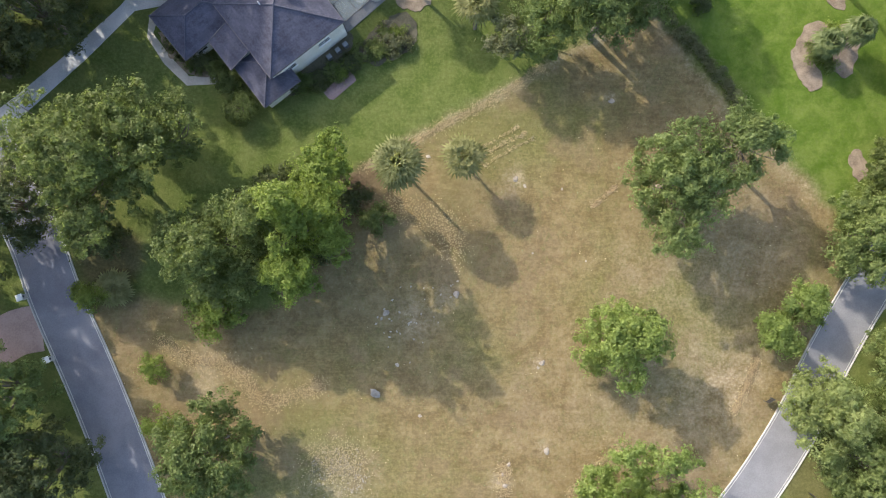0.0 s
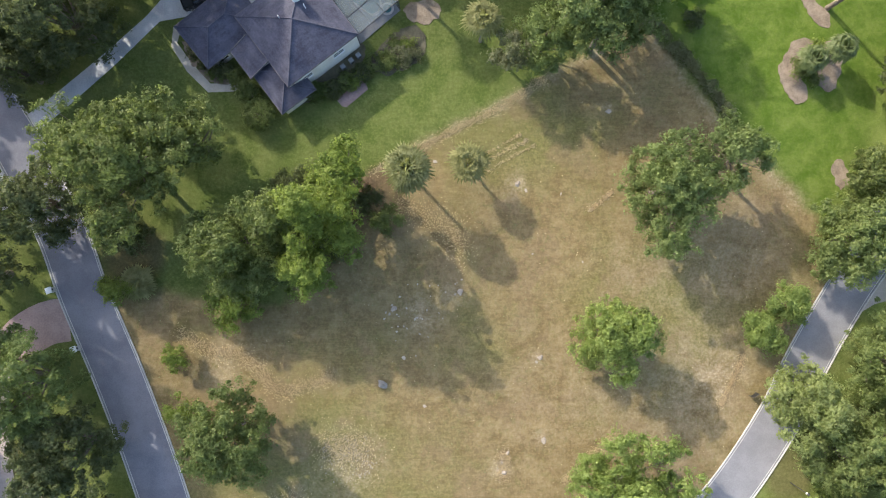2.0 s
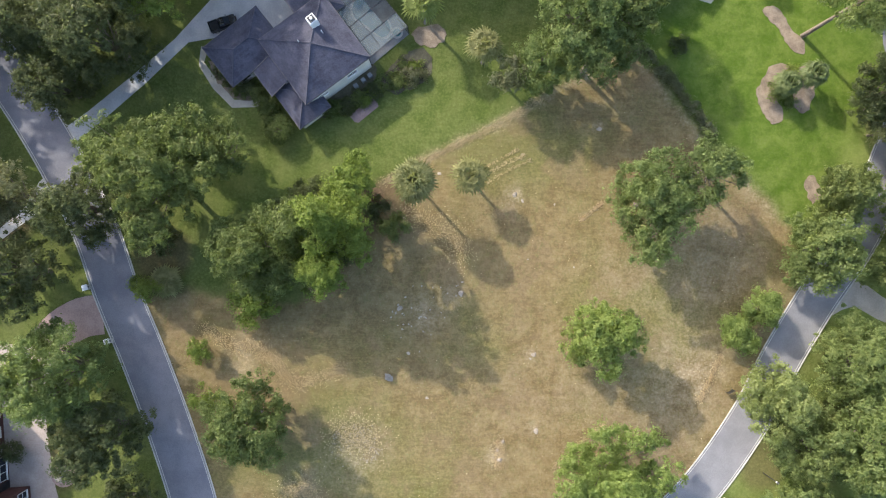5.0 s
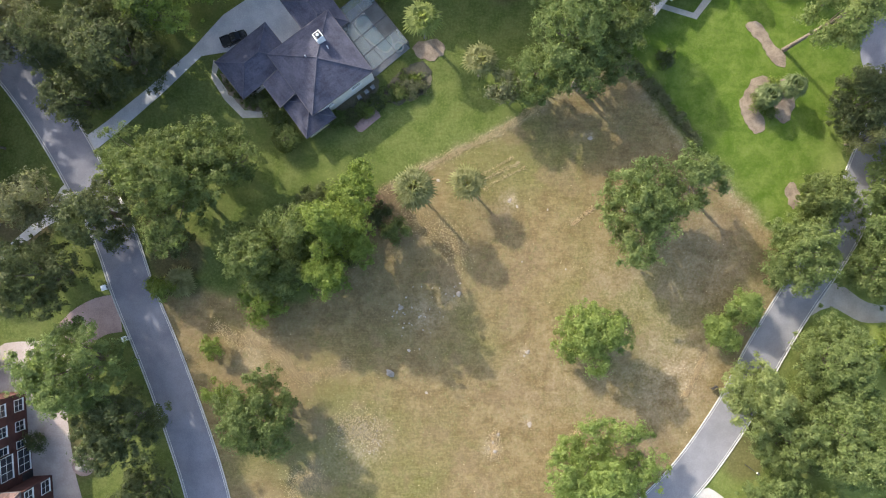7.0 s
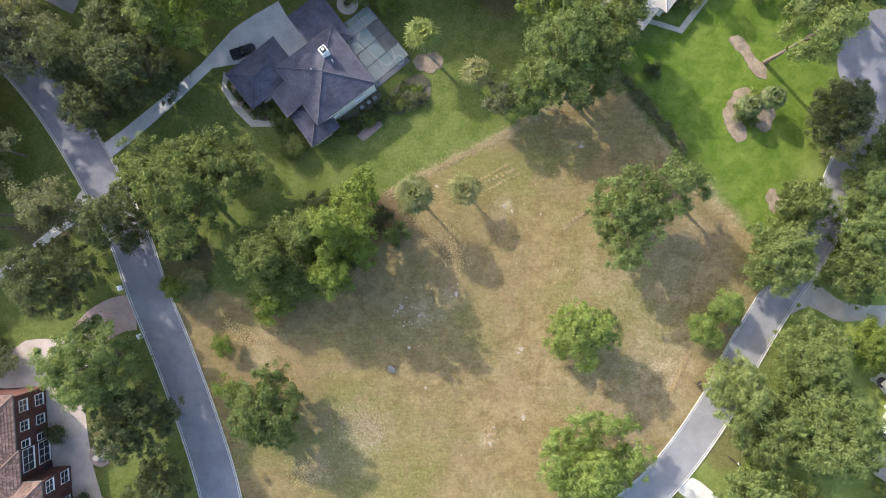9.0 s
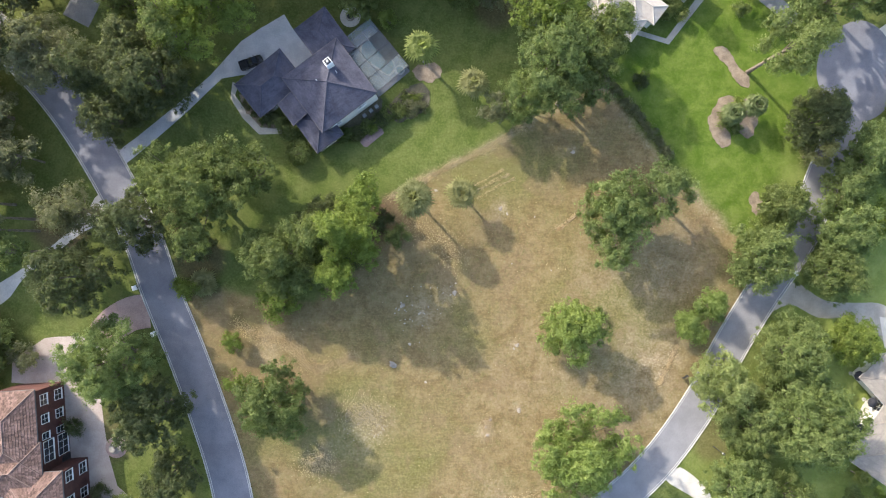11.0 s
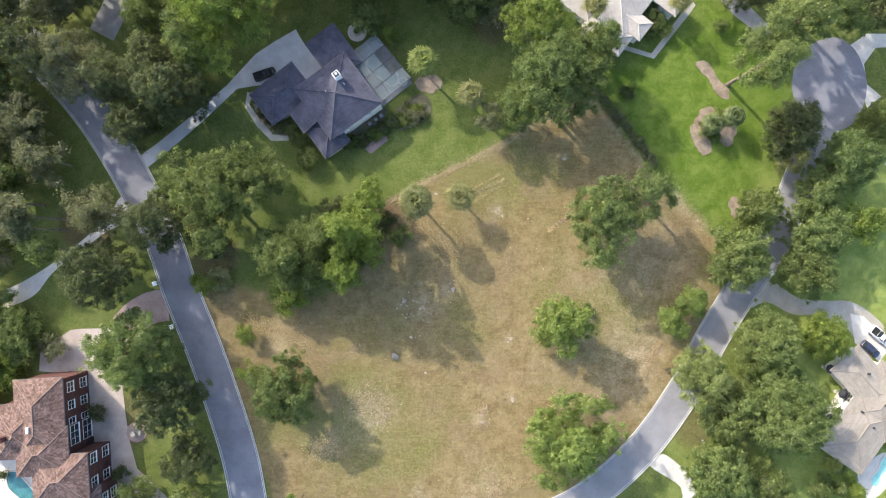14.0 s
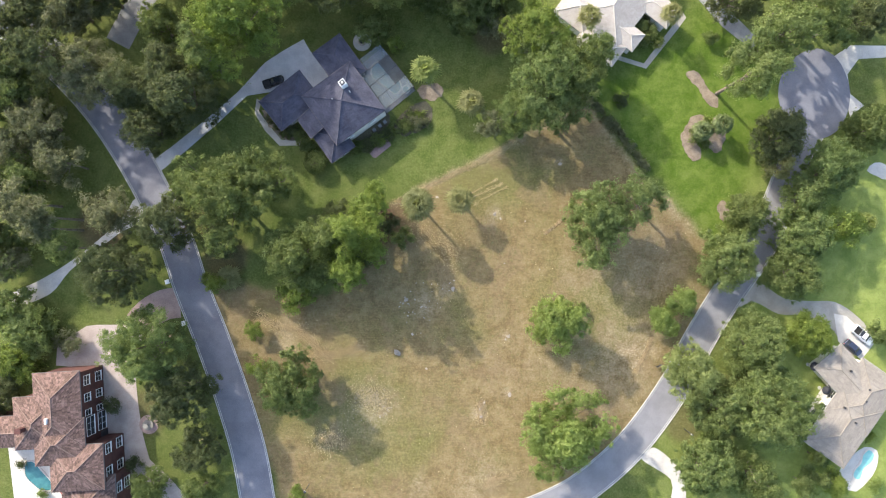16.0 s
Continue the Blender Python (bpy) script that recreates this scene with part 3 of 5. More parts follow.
def crown(seed, radius, height, low, clumps, per, size, spread, lobes=7, narrow=1.0, top=3):
    """A crown of leaf sprays gathered in tufts on uneven lobes. Returns its mesh data and the tuft centres."""
    rng = np.random.default_rng(seed)
    middle, tall = (low + height) / 2, (height - low) / 2
    lobe_at = [(math.tau * (i + rng.uniform(-0.45, 0.45)) / lobes, rng.uniform(0.42, 0.9), rng.uniform(-0.5, 0.35), rng.uniform(0.17, 0.4)) for i in range(lobes)]
    lobe_at += [(rng.uniform(0, 6.28), rng.uniform(0.05, 0.45), rng.uniform(0.25, 0.65), rng.uniform(0.24, 0.42)) for i in range(top)]
    if lobes >= 9:
        lobe_at += [(0.0, 0.1, 0.1, 0.45), (2.0, 0.1, -0.5, 0.42)] + [(math.tau * (i + rng.uniform(-0.3, 0.3)) / 5, rng.uniform(0.4, 0.65), rng.uniform(-0.8, -0.45), rng.uniform(0.2, 0.32)) for i in range(5)]
    clipped, full = lobes == 1, lobes >= 12
    if clipped:
        lobe_at = [(0.0, 0.0, -0.1, 0.96)]
    if full:
        lobe_at = [(math.tau * (i + rng.uniform(-0.4, 0.4)) / lobes, rng.uniform(0.52, 0.8), rng.uniform(-0.45, 0.15), rng.uniform(0.22, 0.36)) for i in range(lobes)]
        lobe_at += [(math.tau * (i + rng.uniform(-0.4, 0.4)) / top, rng.uniform(0.28, 0.5), rng.uniform(0.25, 0.6), rng.uniform(0.24, 0.38)) for i in range(top)]
        lobe_at += [(rng.uniform(0, 6.28), 0.1, 0.5, 0.34), (rng.uniform(0, 6.28), 0.15, 0.0, 0.5)]
        lobe_at += [(math.tau * (i + rng.uniform(-0.3, 0.3)) / 5, rng.uniform(0.45, 0.7), rng.uniform(-0.8, -0.5), rng.uniform(0.22, 0.34)) for i in range(5)]
    share = np.array([l[3] ** 2 for l in lobe_at])
    lobe = np.array(lobe_at)[rng.choice(len(lobe_at), clumps, p=share / share.sum())]
    d = rng.normal(0, 1, (clumps, 3))
    d /= np.linalg.norm(d, axis=1)[:, None]
    d[:, 2] = np.where(d[:, 2] < -0.5, -d[:, 2], d[:, 2])
    inner, outer = (0.9, 1.0) if clipped else (0.7, 1.08) if full else (0.55, 1.14)
    r = (lobe[:, 3] * rng.uniform(inner, outer, clumps))[:, None]
    stray = rng.random(clumps) < (0.0 if clipped else 0.06 if full else 0.13)
    r[stray] *= rng.uniform(1.1, 1.5, (stray.sum(), 1))
    c = np.column_stack([np.cos(lobe[:, 0]) * lobe[:, 1], np.sin(lobe[:, 0]) * lobe[:, 1], lobe[:, 2]]) + d * r * np.array([1, 1, 0.85])
    c = c * np.array([radius, radius, tall]) + np.array([0, 0, middle])
    c[:, :2] *= (1 - (1 - narrow) * np.clip((c[:, 2:3] - low) / (height - low), 0, 1))
    wide = spread * rng.uniform(0.5, 1.5, clumps) * np.where(stray, 0.65, 1.0)
    which = np.repeat(np.arange(clumps), rng.integers(int(per * 0.5), int(per * 1.5) + 1, clumps))
    offset = rng.normal(0, 1, (len(which), 3)) * wide[which][:, None] * np.array([1, 1, 0.6])
    verts, faces = leaves(c[which] + offset, d[which] * 0.6 + offset / (wide[which][:, None] * 1.8), size, rng, corners=3)
    return verts, faces, c


def limbs(seed, height, fork, girth, targets, count):
    """A tapered trunk that forks into limbs reaching towards the crown."""
    rng = np.random.default_rng(seed)
    bm = bmesh.new()
    top = Vector((rng.uniform(-0.3, 0.3), rng.uniform(-0.3, 0.3), fork))
    tube(bm, (0, 0, -0.3), top * 0.5, girth * 1.25, girth * 0.9, 9)
    tube(bm, top * 0.5, top, girth * 0.9, girth * 0.75, 9)
    tube(bm, top, (top.x, top.y, height * 0.8), girth * 0.6, girth * 0.12, 7)
    for i in rng.choice(len(targets), count, replace=False):
        end = Vector(targets[i])
        knee = top.lerp(end, 0.5) + Vector((rng.uniform(-0.4, 0.4), rng.uniform(-0.4, 0.4), -0.1 * (end - top).length * 0.5))
        tube(bm, top, knee, girth * 0.4, girth * 0.24, 6)
        tube(bm, knee, end, girth * 0.24, girth * 0.06, 5)
    return bm


KINDS = {  # share of the height that is bare, tufts per square metre, leaves per tuft, leaf size, tuft spread, lobes, taper, upper lobes
    "oak": (0.24, 8.0, 62, 0.25, 0.34, 11, 1.0, 4),
    "full": (0.08, 11.5, 56, 0.24, 0.3, 12, 1.0, 6),
    "broad": (0.1, 11.5, 58, 0.24, 0.32, 10, 0.95, 5),
    "young": (0.18, 13.0, 54, 0.23, 0.32, 8, 0.8, 3),
    "sparse": (0.5, 7.5, 52, 0.25, 0.35, 7, 1.0, 3),
    "high": (0.45, 7.6, 56, 0.24, 0.33, 8, 1.0, 4),
    "pine": (0.58, 9.0, 52, 0.23, 0.34, 7, 0.95, 3),
    "clipped": (0.0, 34.0, 40, 0.13, 0.16, 1, 1.0, 0),
    "bush": (0.05, 24.0, 36, 0.17, 0.26, 6, 1.0, 3),
}
rng_trees = random.Random(5)


def tree(kind, x, y, radius, height, leaf, label, category="tree", name="tree", variant=0, group="trees"):
    """A tree or shrub with its own trunk, limbs and crown."""
    bare, dense, per, size, spread, lobes, narrow, top = KINDS[kind]
    seed = rng_trees.randrange(100000) * (variant == 0) + variant * 1000
    clumps = max(14, int(dense * radius * radius))
    verts, faces, centres = crown(seed, radius, height, bare * height, clumps, per, size, spread, lobes, narrow, top)
    ob = thing(name, x, y, 0.0, rng_trees.uniform(0, 360), label, category, group)
    part("crown", quick_mesh("crown", verts, faces, leaf), None, ob)
    girth = {"bush": 0.06, "clipped": 0.06, "pine": 0.014 * height, "sparse": 0.016 * height}.get(kind, 0.028 * height)
    part("trunk", limbs(seed, height, max(0.25, bare * height), girth, centres, min(12, clumps)), BARK, ob)
    return ob


def palm_kind(seed, height, fronds, length, blades, sag):
    """A fan palm: slender trunk, a boss of old stems and a ball of pleated fan leaves."""
    rng = np.random.default_rng(seed)
    bm = bmesh.new()
    steps = 7
    for i in range(steps):
        a, b = i / steps, (i + 1) / steps
        tube(bm, (0.25 * math.sin(a * 1.4), 0, height * a - (0.3 if i == 0 else 0)), (0.25 * math.sin(b * 1.4), 0, height * b), 0.22 - 0.05 * a, 0.21 - 0.05 * b, 9)
    trunk = bpy.data.meshes.new("trunk")
    bm.to_mesh(trunk)
    bm.free()
    trunk.materials.append(PALM_BARK)
    top = Vector((0.25 * math.sin(1.4), 0, height))
    verts, faces = [], []
    for i in range(fronds):
        turn = i * 2.399963 + rng.uniform(-0.2, 0.2)
        lift = math.radians(80 - 110 * (i / fronds) ** 0.8 + rng.uniform(-8, 8))
        way = Vector((math.cos(turn) * math.cos(lift), math.sin(turn) * math.cos(lift), math.sin(lift)))
        side = way.cross(Vector((0, 0, 1)))
        side = side.normalized() if side.length > 0.05 else Vector((1, 0, 0))
        face = side.cross(way)
        stem = length * (0.14 + 0.42 * i / fronds) * rng.uniform(0.9, 1.15)
        base = top + way * stem
        k = len(verts)
        verts += [top - side * 0.03, top + side * 0.03, base + side * 0.03, base - side * 0.03]
        faces.append((k, k + 1, k + 2, k + 3))
        for j in range(blades):
            spread = math.radians(-80 + 160 * j / (blades - 1)) + rng.uniform(-0.05, 0.05)
            d = way * math.cos(spread) + side * math.sin(spread)
            reach = length * (0.62 - 0.16 * abs(math.sin(spread))) * rng.uniform(0.88, 1.08)
            w = side * math.cos(spread) - way * math.sin(spread)
            mid = base + d * reach * 0.6 + face * 0.05
            tip = base + d * reach - Vector((0, 0, reach * sag))
            k = len(verts)
            verts += [base - w * 0.03, base + w * 0.03, mid + w * 0.115, tip, mid - w * 0.115]
            faces += [(k, k + 1, k + 2, k + 4), (k + 4, k + 2, k + 3)]
    return height, length, mesh_of("crown", verts, faces, PALM_LEAF), trunk


PALMS = [palm_kind(61, 8.0, 42, 2.9, 11, 0.3), palm_kind(62, 8.0, 22, 2.6, 10, 0.42), palm_kind(63, 3.0, 30, 1.9, 10, 0.35)]


def palm(x, y, height, spread, leaf, label, variant=0, name="palm_tree"):
    h0, l0, crown_mesh, trunk_mesh = PALMS[variant]
    ob = thing(name, x, y, 0.0, rng_trees.uniform(0, 360), label, "palm tree", "palms")
    ob.scale = (spread / l0, spread / l0, height / h0)
    c = part("crown", crown_mesh, None, ob)
    c.material_slots[0].link = "OBJECT"
    c.material_slots[0].material = leaf
    part("trunk", trunk_mesh, None, ob)
    return ob


tree("oak", -39.8, 10.1, 8.9, 16, OAK_MID, "broad oak with a dense grey-green crown")
tree("full", -49.9, 5.4, 5.7, 14, OAK_DARK, "dark green oak overhanging the street")
tree("full", -41.9, 1.9, 3.2, 8, OAK_DARK, "dark evergreen at the lawn's edge")
tree("oak", -39.4, 41.8, 9.7, 18.5, BRIGHT, "wide oak with a sunlit yellow-green crown")
tree("oak", -65.0, 31.9, 6.7, 15, OAK_GREY, "grey-green oak beside the street")
tree("full", -48.1, 28.2, 6.8, 17, OAK_DARK, "dark broad tree beside the driveway")
tree("full", -55.2, 22.3, 4.5, 12, OAK_DARK, "dark green tree at the driveway's mouth")
tree("full", -57.4, 29.7, 4.9, 15, OAK_DARK, "green tree between street and driveway")
tree("oak", -75.5, 23.0, 6.0, 11, OAK_GREY, "grey-green tree in the wooded verge")
tree("sparse", -69.9, 15.5, 4.8, 11, OAK_GREY, "thin-crowned tree in the wooded verge")
tree("oak", -77.8, 13.1, 5.7, 11, OAK_MID, "green tree in the wooded verge")
tree("oak", -60.2, 7.0, 4.5, 14, OAK_GREY, "grey-green oak beside the pale driveway")
tree("sparse", -80.6, -3.0, 4.2, 7, OAK_GREY, "thin tree over the pale driveway")
tree("oak", -77.7, 41.8, 7.2, 12, OAK_DARK, "dark tree at the wood's edge")
tree("oak", -70.0, 44.4, 5.2, 11, OAK_GREY, "grey-green tree at the wood's edge")
tree("full", -54.2, 42.1, 4.2, 10, OAK_MID, "green tree beside the far driveway")
tree("oak", -14.1, 43.3, 3.2, 7, OAK_MID, "small green tree behind the pool enclosure")
tree("bush", -10.4, 40.7, 1.7, 4, BRIGHT, "bright shrub beside the pool enclosure", category="shrub", name="shrub", group="shrubs")
tree("full", 3.5, 47.3, 5.7, 11, OAK_MID, "dark tree on the back lawn")
tree("sparse", 8.0, 45.0, 3.4, 7, OAK_GREY, "thin grey tree on the back lawn")
tree("full", -4.0, 49.9, 4.2, 8, OAK_MID, "dark tree on the back lawn")
tree("high", 15.1, 41.1, 6.0, 16, BRIGHT, "tall oak with a bright green crown")
tree("high", 16.9, 32.1, 6.8, 17, OAK_LIGHT, "tall grey-green oak at the lot's corner")
tree("full", 26.0, 37.6, 4.7, 14, OAK_MID, "green tree beside the pale-roofed house")
tree("high", 19.5, 27.6, 5.4, 14, OAK_MID, "green oak leaning over the lot's north corner")
tree("sparse", 8.4, 25.2, 2.7, 8, OAK_GREY, "small thin tree on the lawn's edge")
tree("sparse", 52.4, 33.9, 6.3, 20, OAK_LIGHT, "tall thin pine with an open crown")
tree("sparse", 58.2, 41.2, 6.0, 18, OAK_LIGHT, "tall light green tree over the path")
tree("full", 62.4, 25.0, 5.4, 10, OAK_DARK, "dense dark oak beside the turning circle")
tree("young", 62.5, 19.3, 2.5, 8, PALM_LEAF, "pale grey shrub beside the street")
tree("full", 56.9, 10.6, 4.6, 9, OAK_MID, "dark oak beside the street")
tree("full", 53.2, 1.9, 6.3, 10, OAK_LIGHT, "dense green oak beside the street")
tree("full", 71.6, 18.8, 6.0, 10, OAK_LIGHT, "dense green oak across the street")
tree("full", 67.0, 14.0, 4.2, 9, OAK_LIGHT, "green oak across the street")
tree("full", 66.6, 6.7, 5.8, 10, OAK_LIGHT, "dense green oak across the street")
tree("full", 65.6, -0.3, 5.5, 9, OAK_MID, "dark oak beside the curving driveway")
tree("oak", 75.0, 8.4, 3.8, 8, BRIGHT, "light green tree on the far lawn")
tree("full", 79.1, 26.9, 4.7, 9, OAK_MID, "green tree beyond the turning circle")
tree("oak", 70.7, 45.6, 4.2, 10, OAK_MID, "green tree beyond the turning circle")
tree("full", 77.8, 47.3, 4.2, 10, OAK_DARK, "dark tree beyond the turning circle")
tree("bush", 50.7, 44.4, 1.4, 2.2, OAK_MID, "small shrub on the lawn beside the path", category="shrub", name="shrub", group="shrubs")
tree("oak", 83.2, -11.5, 2.4, 5, OAK_MID, "green tree beside the parked cars")
tree("full", 58.4, -13.9, 6.6, 11, OAK_LIGHT, "dense round oak between street and grey house")
tree("full", 61.0, -25.0, 8.6, 13, OAK_LIGHT, "very broad grey-green oak beside the grey house")
tree("full", 53.2, -26.6, 5.6, 8, OAK_LIGHT, "green tree beside the street")
tree("broad", 47.6, -19.2, 6.0, 9, PALE_LEAF, "light green tree hanging over the street")
tree("full", 69.5, -12.3, 4.7, 7, BRIGHT, "rounded bright green tree beside the driveway")
tree("full", 50.1, -36.8, 6.3, 10, OAK_LIGHT, "green oak beside the pale driveway")
tree("full", 59.3, -38.7, 5.0, 10, OAK_MID, "dark green oak beside the garden")
tree("sparse", 69.5, -40.1, 3.6, 6, OAK_MID, "thin green tree beside the pool")
tree("bush", 75.1, -40.1, 3.2, 5, BRIGHT, "bright shrub beside the pool", category="shrub", name="shrub", group="shrubs")
tree("broad", 21.7, -10.9, 6.0, 12, YOUNG_LEAF, "young light green tree standing in the lot")
tree("broad", 23.7, -30.9, 8.9, 13, YOUNG_LEAF, "broad light green tree at the lot's edge")
tree("young", 42.3, -10.2, 3.4, 5, YOUNG_LEAF, "bright green shrubby tree at the street's edge")
tree("young", 45.8, -6.0, 3.2, 6, YOUNG_LEAF, "bright green small tree at the street's edge")
tree("oak", 28.0, 8.2, 7.8, 13, OAK_LIGHT, "broad grey-green oak standing in the lot")
tree("high", 35.8, 12.7, 4.8, 12, OAK_LIGHT, "green oak beside the green lawn")
tree("broad", -26.5, 0.3, 6.3, 15, OAK_MID, "broad green tree in the lot")
tree("broad", -21.2, 4.0, 4.4, 15, OAK_MID, "green tree between the dark and the bright oak")
tree("broad", -15.6, 3.4, 6.3, 19, BRIGHT, "tall oak with a bright yellow-green crown")
tree("broad", -13.4, 10.2, 3.9, 14, BRIGHT, "bright green tree standing beside the tall oak")
tree("broad", -17.6, -2.6, 4.1, 13, BRIGHT, "bright green tree standing before the tall oak")
tree("oak", -27.9, -7.2, 3.6, 6, BRIGHT, "low bright branch tree at the oak's foot")
tree("bush", -8.2, 4.0, 2.4, 4, OAK_MID, "small dark shrub beside the tall oak", category="shrub", name="shrub", group="shrubs")
tree("full", -27.2, -23.8, 6.4, 12, OAK_MID, "rounded grey-green tree in the lot")
tree("bush", -34.9, -21.5, 2.2, 4, BRIGHT, "pale yellow-green shrub beside the street", category="shrub", name="shrub", group="shrubs")
tree("bush", -35.9, -14.8, 1.8, 3.5, BRIGHT, "small bright green shrub in the dry grass", category="shrub", name="shrub", group="shrubs")
tree("bush", -43.9, -5.8, 2.2, 4, BRIGHT, "bright yellow-green shrub beside the street", category="shrub", name="shrub", group="shrubs")
palm(-41.4, -5.2, 1.4, 2.7, PALM_LEAF, "spiky grey-green palmetto beside the street", 2, "palmetto")
tree("full", -52.3, -16.7, 7.6, 18, OAK_LIGHT, "grey-green tree before the brick house")
tree("full", -46.7, -25.7, 6.2, 15, OAK_DARK, "dark dense oak beside the street")
tree("full", -43.9, -36.4, 4.7, 12, OAK_DARK, "green oak beside the street")
tree("full", -59.1, -3.9, 6.4, 18, OAK_DARK, "dark green oak beside the paver driveway")
tree("full", -78.5, -15.8, 5.5, 6, OAK_LIGHT, "green oak beside the brick house")
tree("sparse", -71.4, -18.0, 2.4, 3, OAK_GREY, "thin tree beside the paver driveway")
tree("oak", -54.0, -44.0, 4.1, 6, OAK_MID, "green small tree beside the brick house")
tree("bush", -58.3, -41.3, 1.5, 3, OAK_DARK, "dark shrub on the paver drive's edge", category="shrub", name="shrub", group="shrubs")
tree("bush", -62.5, -30.0, 1.7, 3.5, OAK_DARK, "dark clipped shrub beside the drive", category="shrub", name="shrub", group="shrubs")
tree("full", -44.4, -44.8, 3.8, 7, OAK_MID, "green tree beside the lawn")
tree("clipped", -25.1, 17.9, 2.2, 3.2, OAK_MID, "clipped round bush at the house corner", category="shrub", name="shrub", group="shrubs")
tree("bush", -27.3, 21.9, 1.6, 2.4, OAK_MID, "feathery green shrub beside the house", category="shrub", name="shrub", group="shrubs")
tree("clipped", -18.0, 21.3, 1.5, 1.6, OAK_MID, "green hedge shrub along the house", category="shrub", name="shrub", group="shrubs")
tree("clipped", -15.4, 21.7, 1.4, 1.5, OAK_DARK, "green hedge shrub along the house", category="shrub", name="shrub", group="shrubs")
tree("clipped", -13.5, 22.8, 1.4, 1.5, OAK_MID, "green hedge shrub along the house", category="shrub", name="shrub", group="shrubs")
tree("clipped", -11.5, 23.9, 1.4, 1.5, OAK_DARK, "green hedge shrub along the house", category="shrub", name="shrub", group="shrubs")
tree("bush", -30.3, 24.2, 1.5, 2, OAK_DARK, "dark shrub beside the garage wall", category="shrub", name="shrub", group="shrubs")
tree("bush", -32.8, 25.5, 1.4, 1.6, OAK_DARK, "dark shrub beside the garage wall", category="shrub", name="shrub", group="shrubs")
tree("bush", -5.8, 26.7, 1.5, 1.4, OAK_GREY, "low grey-green planting in the lawn", category="shrub", name="shrub", group="shrubs")
tree("bush", -7.8, 25.2, 1.4, 1.2, OAK_MID, "low green planting in the lawn", category="shrub", name="shrub", group="shrubs")
tree("bush", 48.4, 25.4, 1.7, 2.2, OAK_MID, "low shrub in the mulch bed", category="shrub", name="shrub", group="shrubs")
tree("bush", 38.5, 43.7, 2.4, 2.6, OAK_MID, "dark shrub beside the pale-roofed house", category="shrub", name="shrub", group="shrubs")
tree("bush", 37.3, 45.8, 2.2, 2.8, OAK_MID, "clipped hedge beside the pale-roofed house", category="shrub", name="shrub", group="shrubs")
tree("bush", 33.8, 32.0, 1.5, 2, OAK_DARK, "small dark shrub on the lawn", category="shrub", name="shrub", group="shrubs")
tree("bush", -26.1, -45.7, 1.9, 4, BRIGHT, "bright shrub at the street corner", category="shrub", name="shrub", group="shrubs")
tree("bush", 27.1, -8.4, 1.0, 1.5, OAK_MID, "tiny green shrub in the dry grass", category="shrub", name="shrub", group="shrubs")
palm(-4.4, 9.9, 8.8, 3.3, PALM_LEAF, "tall grey-green fan palm in the lot", 0)
palm(2.8, 11.6, 5.6, 3.1, PALM_LEAF, "grey-green fan palm in the lot", 1)
palm(-4.0, 34.5, 7.0, 3.2, PALM_LIGHT, "light yellow-green fan palm beside the pool enclosure", 1)
palm(4.6, 28.7, 7.0, 3.0, PALM_LEAF, "grey-green fan palm on the lawn", 1)
palm(25.8, 45.3, 7.0, 2.6, PALM_LEAF, "fan palm before the pale-roofed house", 1)
palm(41.4, 47.0, 6.0, 2.4, PALM_LEAF, "fan palm beside the pale-roofed house", 1)
palm(48.9, 26.2, 3.2, 2.2, PALM_GREEN, "bushy palm in the mulch bed", 2)
palm(52.4, 27.0, 3.8, 2.2, PALM_GREEN, "bushy palm in the mulch bed", 2)
tree("bush", 50.5, 28.4, 1.2, 1.5, BRIGHT, "low bright shrub in the mulch bed", category="shrub", name="shrub", group="shrubs")
tree("bush", 50.3, 23.8, 1.1, 1.4, OAK_MID, "low green shrub in the mulch bed", category="shrub", name="shrub", group="shrubs")
palm(80.3, 9.3, 3.5, 2.2, PALM_LIGHT, "small light palm on the far lawn", 2)
tree("oak", -33.3, 51.3, 8.1, 15, OAK_MID, "large green oak north of the house")
tree("full", -22.1, 53.3, 8.6, 16, OAK_DARK, "large dark oak north of the house")
tree("full", -11.0, 53.2, 8.1, 16, OAK_MID, "large green oak behind the back lawn")
tree("oak", 0.2, 51.5, 7.1, 15, OAK_DARK, "dark oak behind the back lawn")
tree("full", 8.5, 49.9, 6.1, 13, OAK_MID, "green oak behind the back lawn")
tree("full", -81.9, -21.8, 3.6, 5, BRIGHT, "low green hedge tree beside the brick house")
tree("full", -79.1, -24.0, 2.8, 4, BRIGHT, "low bright hedge tree beside the brick house")
tree("oak", -81.6, -11.6, 4.3, 6.5, OAK_LIGHT, "green tree beside the pale driveway")
tree("oak", -80.4, 30.3, 6.1, 13, OAK_MID, "green tree in the wooded verge")
tree("bush", -11.1, 6.6, 2.2, 3, OAK_DARK, "dark undergrowth at the foot of the oak", category="shrub", name="shrub", group="shrubs")
# Seven shrubs added under the crowns to block low sun
tree("bush", -20.6, 8.6, 2.6, 4.2, OAK_DARK, "shrub added beneath the oaks to block low sun", category="shrub", name="shrub", group="shrubs")
tree("bush", -17.6, 7.4, 2.6, 4.4, OAK_DARK, "shrub added beneath the oaks to block low sun", category="shrub", name="shrub", group="shrubs")
tree("bush", -23.6, 5.6, 2.4, 4.0, OAK_DARK, "shrub added beneath the oaks to block low sun", category="shrub", name="shrub", group="shrubs")
tree("bush", -14.6, 6.0, 2.4, 4.4, OAK_DARK, "shrub added beneath the oaks to block low sun", category="shrub", name="shrub", group="shrubs")
tree("bush", -19.6, 2.0, 2.6, 4.4, OAK_DARK, "shrub added beneath the oaks to block low sun", category="shrub", name="shrub", group="shrubs")
